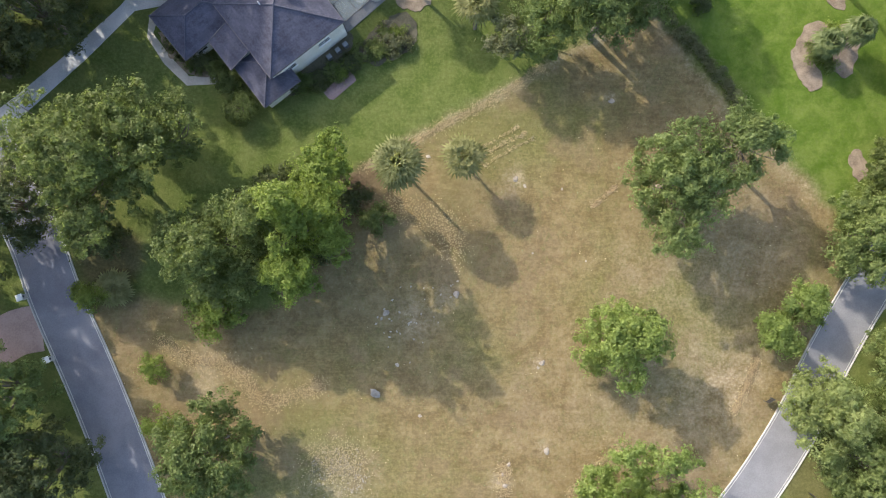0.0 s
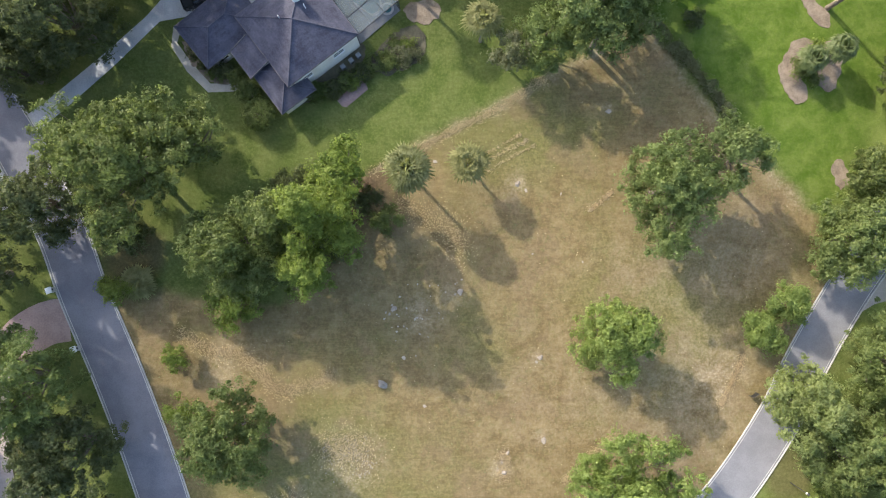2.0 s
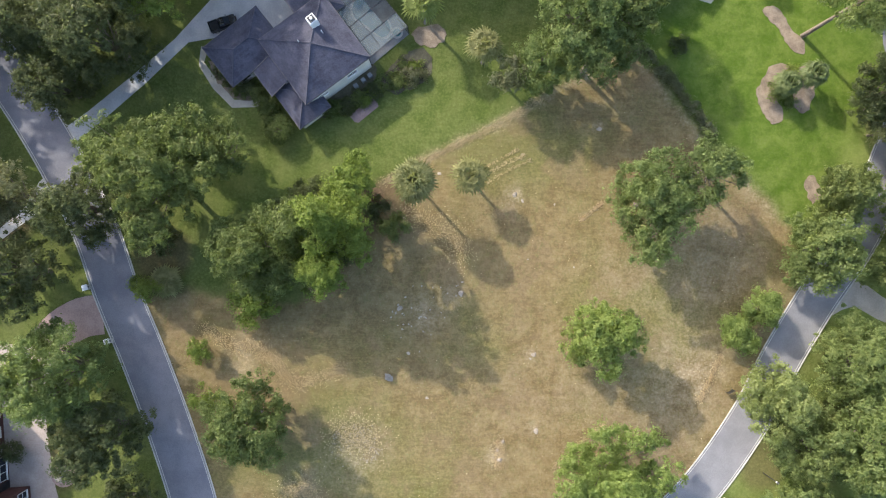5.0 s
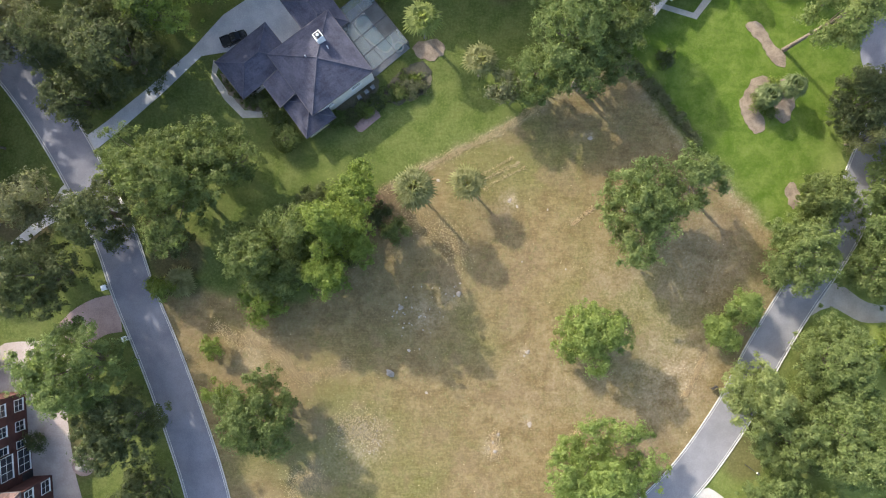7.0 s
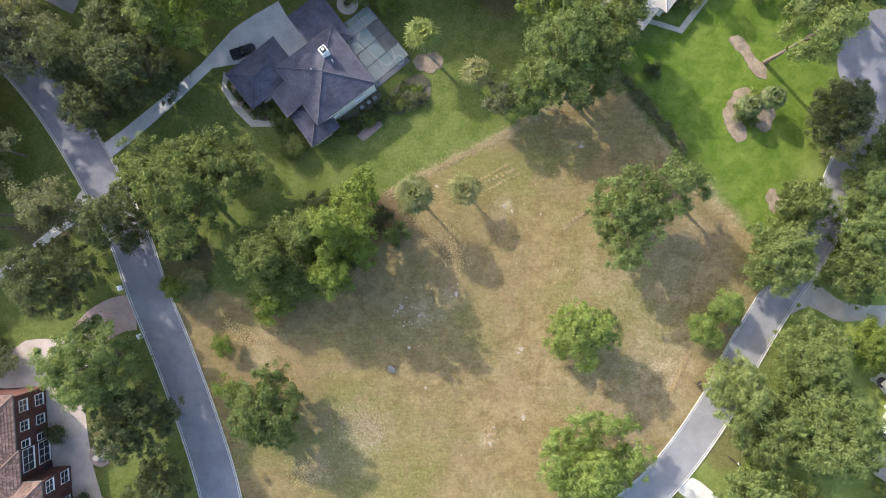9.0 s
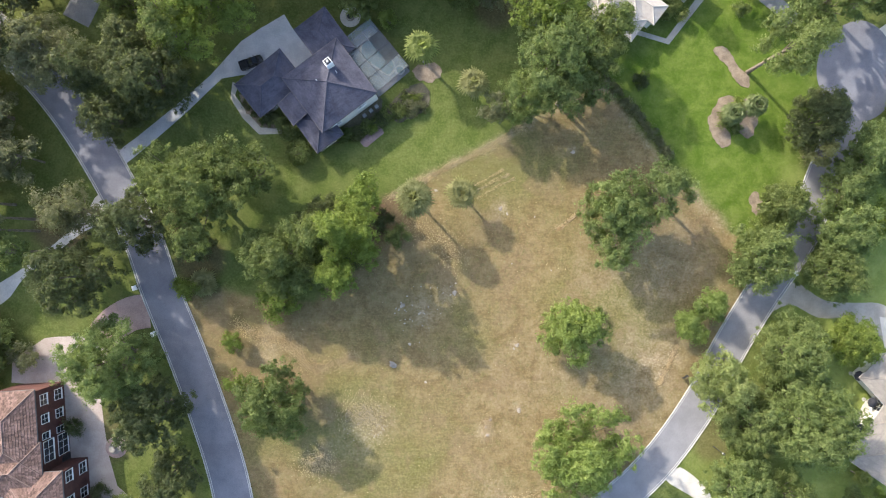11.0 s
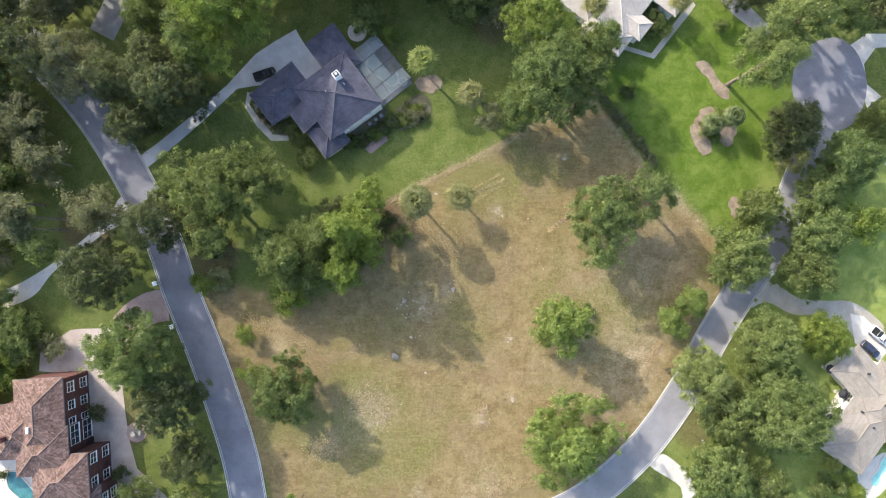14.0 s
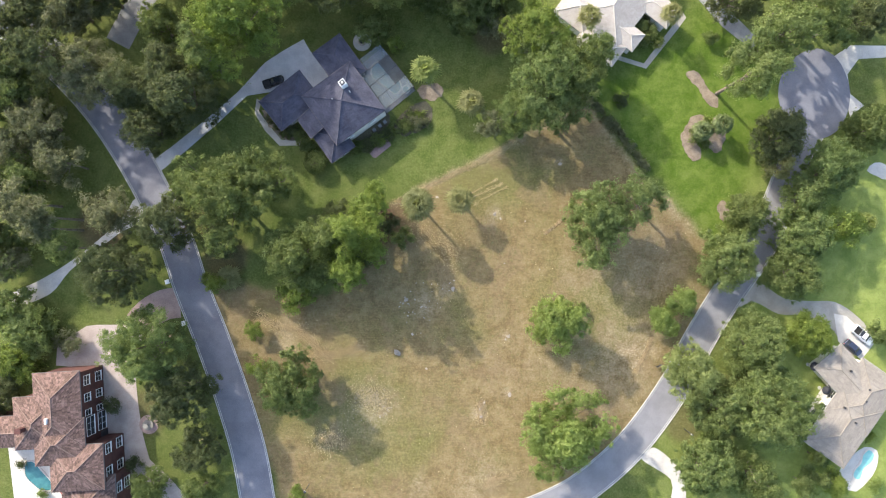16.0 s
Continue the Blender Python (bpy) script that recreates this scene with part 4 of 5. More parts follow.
tree("bush", -22.0, -2.2, 2.4, 3.8, OAK_DARK, "shrub added beneath the oaks to block low sun", category="shrub", name="shrub", group="shrubs")
tree("bush", -16.0, 0.0, 2.4, 4.2, OAK_DARK, "shrub added beneath the oaks to block low sun", category="shrub", name="shrub", group="shrubs")
tree("bush", -13.2, 1.2, 2.0, 2.5, OAK_MID, "green undergrowth at the foot of the oak", category="shrub", name="shrub", group="shrubs")
tree("oak", -71.6, 34.4, 5.6, 19, OAK_DARK, "dark green oak over the street")
tree("full", -81.4, 30.1, 4.1, 11, OAK_DARK, "dark oak in the wooded verge")
tree("full", -83.8, 37.6, 6.0, 16, OAK_DARK, "dark oak in the far wood")
tree("full", -83.0, -1.5, 5.6, 9, OAK_MID, "green oak in the far wood")
tree("full", -51.5, 33.9, 4.7, 14, OAK_DARK, "dark green oak beside the driveway")
tree("bush", -5.2, 27.9, 1.0, 1, BRIGHT, "low bright plants in the lawn bed", category="shrub", name="shrub", group="shrubs")
tree("bush", -7.0, 28.2, 1.0, 0.9, OAK_MID, "low green plants in the lawn bed", category="shrub", name="shrub", group="shrubs")
tree("bush", -8.3, 26.3, 1.0, 0.9, OAK_MID, "low green plants in the lawn bed", category="shrub", name="shrub", group="shrubs")
tree("bush", -4.4, 26.5, 1.1, 1, OAK_GREY, "low grey-green plants in the lawn bed", category="shrub", name="shrub", group="shrubs")
tree("bush", -6.3, 25.5, 1.0, 0.9, OAK_DARK, "low dark plants in the lawn bed", category="shrub", name="shrub", group="shrubs")
tree("clipped", -9.9, 25.3, 1.3, 1.5, OAK_MID, "green hedge shrub along the house", category="shrub", name="shrub", group="shrubs")
tree("bush", -12.4, 23.0, 1.3, 1.4, BRIGHT, "bright low shrub along the house", category="shrub", name="shrub", group="shrubs")
tree("bush", -16.5, 21.4, 1.3, 1.4, OAK_MID, "green low shrub along the house", category="shrub", name="shrub", group="shrubs")
tree("bush", -26.6, 20.7, 1.3, 1.8, OAK_MID, "feathery green shrub beside the house", category="shrub", name="shrub", group="shrubs")
tree("bush", -28.5, 23.3, 1.3, 1.8, OAK_MID, "feathery green shrub beside the house", category="shrub", name="shrub", group="shrubs")
tree("bush", -34.2, 26.6, 1.0, 1, OAK_DARK, "dark low shrub beside the garage wall", category="shrub", name="shrub", group="shrubs")
tree("bush", -31.4, 23.5, 1.1, 1.2, OAK_MID, "green low shrub beside the garage wall", category="shrub", name="shrub", group="shrubs")
# Added at the view's edge so that its shade falls on the driveway
tree("full", -64.3, 47.4, 4.7, 14, OAK_DARK, "dark oak added to shade the far driveway")
tree("full", -44.0, 35.4, 4.4, 18, OAK_MID, "tall green tree beside the driveway")
tree("full", 52.4, 50.8, 6.1, 14, OAK_DARK, "dark tree beyond the lawn path")
tree("high", 62.0, 48.6, 5.8, 18, OAK_MID, "green tree beyond the lawn path")
# Four unseen oaks added beyond the view's top edge to cast shade southward
tree("full", -36.8, 56.1, 7.5, 18, OAK_MID, "large green oak north of the house")
tree("full", -25.5, 60.0, 7.5, 18, OAK_DARK, "large dark oak north of the house")
tree("full", -15.0, 60.3, 7.5, 18, OAK_MID, "large green oak behind the back lawn")
tree("full", -4.5, 58.2, 7.0, 18, OAK_DARK, "dark oak behind the back lawn")
tree("full", -84.0, -29.6, 3.4, 5, OAK_DARK, "dark low tree beside the brick house")
tree("full", -82.4, -26.2, 2.6, 4, OAK_DARK, "dark low tree beside the brick house")
tree("bush", -73.0, -42.8, 0.9, 1.4, OAK_MID, "small green plant beside the pool deck", category="shrub", name="shrub", group="shrubs")
tree("bush", -80.7, -42.4, 0.8, 1.2, OAK_DARK, "small dark plant beside the pool deck", category="shrub", name="shrub", group="shrubs")
tree("bush", -76.1, -47.7, 1.0, 1.4, OAK_LIGHT, "small pale plant beside the pool", category="shrub", name="shrub", group="shrubs")
tree("oak", -32.3, 13.4, 5.0, 13, OAK_MID, "olive green oak on the lawn")
tree("pine", -70.6, 5.5, 3.6, 17, OAK_GREY, "tall slender pine on the green verge")
tree("pine", -70.5, 3.5, 3.4, 16, OAK_GREY, "tall slender pine on the green verge")
tree("pine", -67.0, 0.3, 3.2, 15, OAK_MID, "slender pine beside the pale driveway")
tree("pine", -74.8, 8.0, 4.4, 16, OAK_GREY, "tall open-crowned pine on the green verge")
tree("full", -80.0, 18.0, 4.1, 11, OAK_GREY, "grey-green tree in the wooded verge")
# Six oaks at or beyond the view's edges, added for the shade they cast
tree("full", -86.4, 26.5, 6.0, 16, OAK_MID, "green oak in the far wood")
tree("full", -87.0, 14.4, 6.0, 16, OAK_MID, "green oak in the far wood")
tree("full", -85.3, 7.5, 5.6, 15, OAK_DARK, "dark oak in the far wood")
tree("full", -71.2, 51.1, 6.0, 16, OAK_MID, "unseen green oak added at the wood's edge for shade")
tree("full", -56.9, 53.3, 6.0, 17, OAK_DARK, "dark oak added to shade the far driveway")
tree("full", -47.9, 52.6, 6.0, 17, OAK_MID, "unseen green oak added for shade beside the far driveway")
tree("bush", 74.4, -36.6, 1.3, 2, OAK_LIGHT, "pale green shrub beside the grey house", category="shrub", name="shrub", group="shrubs")
tree("bush", 76.7, -38.9, 1.1, 1.6, OAK_MID, "green shrub beside the pool deck", category="shrub", name="shrub", group="shrubs")
tree("bush", 83.1, -31.5, 1.4, 2.2, BRIGHT, "bright shrub beside the pool deck", category="shrub", name="shrub", group="shrubs")
tree("bush", 84.5, -40.7, 1.5, 2, YOUNG_LEAF, "yellow-green shrub beside the pool deck", category="shrub", name="shrub", group="shrubs")
tree("full", 12.6, 27.2, 4.4, 11, OAK_LIGHT, "lower grey-green oak beside the lot's corner")
tree("high", 22.6, 33.0, 4.6, 15, OAK_MID, "green oak behind the lot's corner")
palm(72.1, -35.2, 3.0, 1.6, PALM_LIGHT, "small light palm beside the grey house", 2)

# ---- houses ----


def under(ob, parent, m):
    """Puts a part at a world pose under its parent."""
    ob.parent = parent
    up, chain = Matrix(), parent
    while chain is not None:
        up = chain.matrix_basis @ up
        chain = chain.parent
    ob.matrix_basis = up.inverted() @ m
    return ob


def tiled(slopes, course, wide, lip, rng):
    """Overlapping roof pieces laid in courses on the slopes. A slope is (a, b, c, d): its eave a-b and its top d-c."""
    verts, faces = [], []
    for a, b, c, d in slopes:
        up = ((d + c) - (a + b)) / 2
        normal = (b - a).cross(up).normalized()
        rows_n = max(1, int(up.length / course))
        for k in range(rows_n):
            s0, s1 = k / rows_n, (k + 1.12) / rows_n
            l0, r0, l1, r1 = a.lerp(d, s0), b.lerp(c, s0), a.lerp(d, min(s1, 1)), b.lerp(c, min(s1, 1))
            n = max(1, int((r0 - l0).length / wide))
            cuts = [0.0] + [(j + (0.5 if k % 2 else 0.0) + rng.uniform(-0.08, 0.08)) / n for j in range(1, n)] + [1.0]
            for u, v in zip(cuts, cuts[1:]):
                h = normal * lip * rng.uniform(0.7, 1.3)
                i = len(verts)
                p, q, r, s = l0.lerp(r0, u), l0.lerp(r0, v), l1.lerp(r1, v), l1.lerp(r1, u)
                verts += [p + normal * 0.004, q + normal * 0.004, q + h, p + h, r + normal * 0.008, s + normal * 0.008]
                faces += [(i, i + 1, i + 2, i + 3), (i + 3, i + 2, i + 4, i + 5)]
    return verts, faces


def ring(w, h, thick, depth):
    """A rectangular frame, standing in the x-z plane, its back at y = 0."""
    bm = bmesh.new()
    rows = []
    for y in (-depth, 0.0):
        for a, b in ((w, h), (w + thick, h + thick)):
            rows.append([bm.verts.new((sx * a, y, sz * b)) for sx, sz in ((-1, -1), (1, -1), (1, 1), (-1, 1))])
    for p, q in ((0, 1), (1, 3), (3, 2), (2, 0)):
        for i in range(4):
            bm.faces.new((rows[p][i], rows[p][(i + 1) % 4], rows[q][(i + 1) % 4], rows[q][i]))
    bmesh.ops.recalc_face_normals(bm, faces=bm.faces)
    return bm


def wing(house, x, y, turn, length, wide, eave, pitch, wall, roof, cap, course=0.3, tile=0.9, lip=0.014, over=0.45, fascia=None, gable=False, rise=None):
    """A block of the house: walls, and a hipped (or gabled) roof with its pieces and ridge caps."""
    m = pose(x, y, 0, 0, 0, turn)
    hx, hy = length / 2 - over, wide / 2 - over
    under(part("wall", box(-hx, -hy, -0.1, hx, hy, eave - 0.02), wall), house, m)
    ox, oy = length / 2, wide / 2
    run = min(ox, oy)
    top = eave + (rise or run * math.tan(radians(pitch)))
    inset = 0.0 if gable else run
    rx, ry = (ox - inset, 0.0) if ox >= oy else (0.0, oy - inset)
    corners = [Vector((sx * ox, sy * oy, eave)) for sx, sy in ((-1, -1), (1, -1), (1, 1), (-1, 1))]
    if ox >= oy:
        p, q = Vector((-rx, 0, top)), Vector((rx, 0, top))
        slopes = [(corners[0], corners[1], q, p), (corners[2], corners[3], p, q), (corners[1], corners[2], q, q), (corners[3], corners[0], p, p)]
        hips = [(corners[0], p), (corners[3], p), (corners[1], q), (corners[2], q), (p, q)]
    else:
        p, q = Vector((0, -ry, top)), Vector((0, ry, top))
        slopes = [(corners[1], corners[2], q, p), (corners[3], corners[0], p, q), (corners[0], corners[1], p, p), (corners[2], corners[3], q, q)]
        hips = [(corners[0], p), (corners[1], p), (corners[2], q), (corners[3], q), (p, q)]
    bm = bmesh.new()
    low = [bm.verts.new(c - Vector((0, 0, 0.2))) for c in corners]
    rim = [bm.verts.new(c) for c in corners]
    a, b = bm.verts.new(p), bm.verts.new(q)
    bm.faces.new(low[::-1])
    for i in range(4):
        bm.faces.new((low[i], low[(i + 1) % 4], rim[(i + 1) % 4], rim[i]))
    if ox >= oy:
        for f in ((rim[0], rim[1], b, a), (rim[2], rim[3], a, b), (rim[1], rim[2], b), (rim[3], rim[0], a)):
            bm.faces.new(f)
    else:
        for f in ((rim[1], rim[2], b, a), (rim[3], rim[0], a, b), (rim[0], rim[1], a), (rim[2], rim[3], b)):
            bm.faces.new(f)
    body = under(part("roof", bm, roof), house, m)
    verts, faces = tiled(slopes, course, tile, lip, random.Random(int(x * 10 + y)))
    pieces = part("shingle_covering", mesh_of("shingle_covering", verts, faces, roof), None)
    pieces["kind"] = "stuff"
    under(pieces, body, m)
    for e, f in hips:
        if (f - e).length > 0.3:
            bm = bmesh.new()
            tube(bm, e + Vector((0, 0, 0.02)), f + Vector((0, 0, 0.03)), 0.1, 0.1, 6)
            under(part("ridge_cap", bm, cap), body, m)
    bm = ring(ox, oy, 0.08, 0.17)
    under(part("gutter", bm, fascia or FASCIA), house, m @ pose(0, 0, eave - 0.2, -90))
    return m, hx, hy


def lean_to(house, m, inner, outer, top, eave, wide, wall, roof, cap):
    """A lower block whose single roof slope carries on down from the roof above it (along -x of the pose)."""
    w = wide / 2
    under(part("wall", box(outer + 0.4, -w + 0.3, -0.1, inner + 1.5, w - 0.3, eave - 0.1), wall), house, m)
    bm = bmesh.new()
    rows = [[bm.verts.new((x, y, z + d)) for y in (-w, w)] for x, z in ((outer, eave), (inner + 0.8, top + 0.8 * (top - eave) / (inner - outer))) for d in (0.0, -0.22)]
    for p, q in ((0, 2), (2, 3), (3, 1), (1, 0)):
        bm.faces.new((rows[p][0], rows[p][1], rows[q][1], rows[q][0]))
    for i in (0, 1):
        bm.faces.new([rows[k][i] for k in (0, 2, 3, 1)])
    bmesh.ops.recalc_face_normals(bm, faces=bm.faces)
    body = under(part("roof", bm, roof), house, m)
    slope = (Vector((outer, w, eave)), Vector((outer, -w, eave)), Vector((inner, -w, top)), Vector((inner, w, top)))
    verts, faces = tiled([slope], 0.3, 0.9, 0.014, random.Random(int(wide * 10)))
    pieces = part("shingle_covering", mesh_of("shingle_covering", verts, faces, roof), None)
    pieces["kind"] = "stuff"
    under(pieces, body, m)
    for s in (-1, 1):
        bm = bmesh.new()
        tube(bm, (outer, s * w, eave + 0.02), (inner, s * w, top + 0.02), 0.08, 0.08, 6)
        under(part("barge_board", bm, DARK_FASCIA, None, "dark painted barge board"), body, m)
    under(part("gutter", box(outer - 0.08, -w, eave - 0.2, outer, w, eave - 0.04), DARK_FASCIA), house, m)
    return m, (inner - outer) / 2, w


def window(house, m, side, along, z, wide, high, hx, hy, bars=1, material=None):
    """A framed window on one side of a wing (0: -y, 1: +x, 2: +y, 3: -x)."""
    reach = hy if side % 2 == 0 else hx
    at = m @ pose(0, 0, z, 0, 0, (0, 90, 180, 270)[side]) @ pose(along, -reach, 0)
    w, h = wide / 2, high / 2
    ob = under(part("window", ring(w, h, 0.08, 0.07), material or WHITE_PAINT, None, "white framed window"), house, at)
    for i in range(1, bars + 1):
        x = -w + wide * i / (bars + 1)
        under(part("glazing_bar", box(x - 0.026, -0.06, -h, x + 0.026, 0.0, h), material or WHITE_PAINT), ob, at)
    under(part("glazing_bar", box(-w, -0.055, -0.03, w, 0.0, 0.03), material or WHITE_PAINT), ob, at)
    under(part("pane", box(-w, -0.03, -h, w, -0.004, h), GLASS), ob, at)
    under(part("sill", box(-w - 0.15, -0.16, -h - 0.18, w + 0.15, 0.0, -h - 0.12), material or WHITE_PAINT), ob, at)
    return ob


def door(house, m, side, along, wide, high, hx, hy, material, label):
    reach = hy if side % 2 == 0 else hx
    at = m @ pose(0, 0, 0, 0, 0, (0, 90, 180, 270)[side]) @ pose(along, -reach, 0)
    bm = bmesh.new()
    n = 4
    for i in range(n):
        add_box(bm, -wide / 2, -0.06, high * i / n + 0.02, wide / 2, 0.0, high * (i + 1) / n - 0.02)
    add_box(bm, -wide / 2, -0.04, 0.0, wide / 2, 0.0, high)
    return under(part("door", bm, material, None, label), house, at)


house = thing("house", -22.0, 30.0, label="single-storey house with a charcoal hipped shingle roof", category="house")
MAIN = wing(house, -19.43, 28.73, 37.9, 11.24, 11.32, 4.6, 21, STUCCO, SLATE_ROOF, SLATE_CAP, over=0.2, fascia=DARK_FASCIA)
LOW = wing(house, -21.62, 22.24, 37.2, 5.48, 7.20, 2.8, 20, STUCCO, SLATE_ROOF, SLATE_CAP, fascia=DARK_FASCIA)
lean_to(house, MAIN[0] @ pose(0, 0.85, 0), -5.9, -8.9, 4.3, 3.3, 4.5, STUCCO, SLATE_ROOF, SLATE_CAP)
GARAGE = wing(house, -29.9, 29.4, 39.5, 9.8, 7.1, 2.8, 20, STUCCO, SLATE_ROOF, SLATE_CAP, fascia=DARK_FASCIA)
NORTH = wing(house, -20.7, 36.9, 37.9, 6.4, 8.6, 3.4, 20, STUCCO, SLATE_ROOF, SLATE_CAP, fascia=DARK_FASCIA)
for along in (-2.9, 2.3):
    window(house, MAIN[0], 0, along, 2.95, 1.6, 0.8, MAIN[1], MAIN[2])
window(house, LOW[0], 0, 1.6, 1.6, 1.2, 1.1, LOW[1], LOW[2])
window(house, LOW[0], 3, -2.0, 1.5, 1.6, 1.3, LOW[1], LOW[2], 2)
window(house, GARAGE[0], 0, -2.6, 1.6, 1.4, 1.1, GARAGE[1], GARAGE[2])
window(house, GARAGE[0], 3, 0.0, 1.6, 1.6, 1.2, GARAGE[1], GARAGE[2])
door(house, GARAGE[0], 2, -1.8, 4.6, 2.2, GARAGE[1], GARAGE[2], WHITE_PAINT, "white panelled garage door")
window(house, NORTH[0], 2, 0.6, 1.6, 1.6, 1.3, NORTH[1], NORTH[2])
# chimney with a capped flue
at = pose(-19.2, 31.7, 0, 0, 0, 40)
stack = under(part("chimney", box(-0.6, -0.6, 4.0, 0.6, 0.6, 7.6, 0.03), WHITE_PAINT, None, "white painted chimney"), house, at)
under(part("chimney_cap", box(-0.45, -0.45, 7.6, 0.45, 0.45, 7.72, 0.02), DARK_METAL, None, "black metal chimney cap"), stack, at)
bm = bmesh.new()
tube(bm, (0, 0, 7.7), (0, 0, 7.95), 0.2, 0.2, 10)
under(part("flue", bm, WHITE_PAINT), stack, at)
for along, across in ((-1.2, 1.2), (2.2, 0.4)):
    bm = bmesh.new()
    tube(bm, (along, across, 4.5), (along, across, 7.1), 0.06, 0.06, 8)
    under(part("vent_pipe", bm, WHITE_PAINT), house, MAIN[0])
for along in (1.8, 3.2, 4.4):
    unit = box(along - 0.32, -MAIN[2] - 1.3, 0, along + 0.32, -MAIN[2] - 0.66, 0.8, 0.05)
    tagged(part("air_conditioner", unit, GUTTER), "grey outdoor cooling unit beside the house wall", "air conditioner", "cooling units").matrix_world = MAIN[0]

# screened pool enclosure
CAGE_AT = pose(-12.6, 34.4, 0, 0, 0, 41)
cage = thing("pool_enclosure", -12.6, 34.4, 0, 41, "metal-framed screened enclosure over a swimming pool", "pool enclosure")
cx, cy, ch = 3.6, 5.2, 2.9
for i in range(5):
    y = -cy + 2 * cy * i / 4
    for x in (-cx, cx):
        part("post", box(x - 0.05, y - 0.05, 0.03, x + 0.05, y + 0.05, ch), DARK_METAL, cage)
    part("beam", box(-cx, y - 0.035, ch, cx, y + 0.035, ch + 0.1), DARK_METAL, cage, "dark metal beam")
for i in range(4):
    x = -cx + 2 * cx * i / 3
    part("rail", box(x - 0.028, -cy, ch + 0.002, x + 0.028, cy, ch + 0.08), DARK_METAL, cage, "dark metal rail")
for i in range(4):
    for j in range(3):
        y0, x0 = -cy + 2 * cy * i / 4, -cx + 2 * cx * j / 3
        # two opaque dark panels take the place of a dark hedge bed
        part("screen_panel", box(x0 + 0.05, y0 + 0.06, ch + 0.04, x0 + 2 * cx / 3 - 0.05, y0 + 2 * cy / 4 - 0.06, ch + 0.045), HEDGE_PANEL if j == 2 and i in (1, 2) else SCREEN, cage, "dark panel standing in for a hedge bed" if j == 2 and i in (1, 2) else "")
for i in range(4):
    y0 = -cy + 2 * cy * i / 4
    part("screen_panel", box(cx - 0.002, y0 + 0.06, 0.1, cx + 0.003, y0 + 2 * cy / 4 - 0.06, ch - 0.02), SCREEN, cage)
deck = tagged(part("pool_deck", box(-cx - 0.1, -cy - 0.1, -0.1, cx + 0.1, cy + 0.1, 0.03), GUTTER), "grey concrete pool deck", "pool deck", kind="structure")
deck.matrix_world = CAGE_AT


def pool(m, outline, water, label, rim=0.35, stone=None):
    """A swimming pool: coping round a sunk sheet of water."""
    line = smooth_line(outline, 0.4, True)
    middle = sum(line, Vector((0, 0))) / len(line)
    ob = new("swimming_pool")
    ob.matrix_world = m
    tagged(ob, label, "swimming pool")
    bm = bmesh.new()
    n = len(line)
    out = [p + (p - middle).normalized() * rim for p in line]
    rings = [[bm.verts.new((p.x, p.y, z)) for p in r] for r, z in ((out, -0.05), (out, 0.14), (line, 0.14), (line, 0.03))]
    for a, b in zip(rings, rings[1:]):
        for i in range(n):
            bm.faces.new((a[i], a[(i + 1) % n], b[(i + 1) % n], b[i]))
    bmesh.ops.recalc_face_normals(bm, faces=bm.faces)
    part("coping", bm, stone or PALE_CONCRETE, ob)
    part("water", slab([(p.x, p.y) for p in line], 0.0, 0.07), water, ob, "clear turquoise water")
    return ob


pool(CAGE_AT, [(0.3, -3.2), (1.9, -3.0), (2.4, -1.0), (1.6, 1.0), (1.9, 3.0), (0.4, 3.6), (-1.0, 2.0), (-0.4, -0.6)], WATER, "kidney-shaped swimming pool inside the screened enclosure")
spa = pool(CAGE_AT @ pose(2.4, -4.0, 0), [(0.6, 0), (0.42, 0.42), (0, 0.6), (-0.42, 0.42), (-0.6, 0), (-0.42, -0.42), (0, -0.6), (0.42, -0.42)], WATER, "small round spa beside the pool", 0.3)

# ---- brick house ----
brick_house = thing("house", -69.0, -34.0, label="two-storey red brick house with a terracotta tile roof", category="house")
R1 = wing(brick_house, -69.1, -29.4, 5.0, 8.6, 13.6, 7.7, 22, BRICK_WALL, TERRACOTTA, TERRACOTTA_CAP, 0.42, 0.3, 0.05, 0.4, DARK_FASCIA)
wing(brick_house, -72.8, -32.0, 5.0, 9.0, 9.6, 7.3, 22, BRICK_WALL, TERRACOTTA, TERRACOTTA_CAP, 0.42, 0.3, 0.05, 0.4, DARK_FASCIA)
R4 = wing(brick_house, -68.6, -35.3, 5.0, 9.3, 8.4, 7.6, 22, BRICK_WALL, TERRACOTTA, TERRACOTTA_CAP, 0.42, 0.3, 0.05, 0.4, DARK_FASCIA)
R2 = wing(brick_house, -65.4, -40.0, 5.0, 9.8, 8.4, 7.4, 22, BRICK_WALL, TERRACOTTA, TERRACOTTA_CAP, 0.42, 0.3, 0.05, 0.4, DARK_FASCIA)
R5 = wing(brick_house, -64.0, -46.2, 5.0, 10.0, 8.4, 5.8, 22, BRICK_WALL, TERRACOTTA, TERRACOTTA_CAP, 0.42, 0.3, 0.05, 0.4, DARK_FASCIA)
wing(brick_house, -79.0, -34.4, 5.0, 13.0, 5.8, 5.6, 22, BRICK_WALL, TERRACOTTA, TERRACOTTA_CAP, 0.42, 0.3, 0.05, 0.4, DARK_FASCIA)
for z, high in ((1.5, 1.4), (4.0, 1.2)):
    window(brick_house, R5[0], 1, 1.2, z, 1.8, high, R5[1], R5[2], 1)
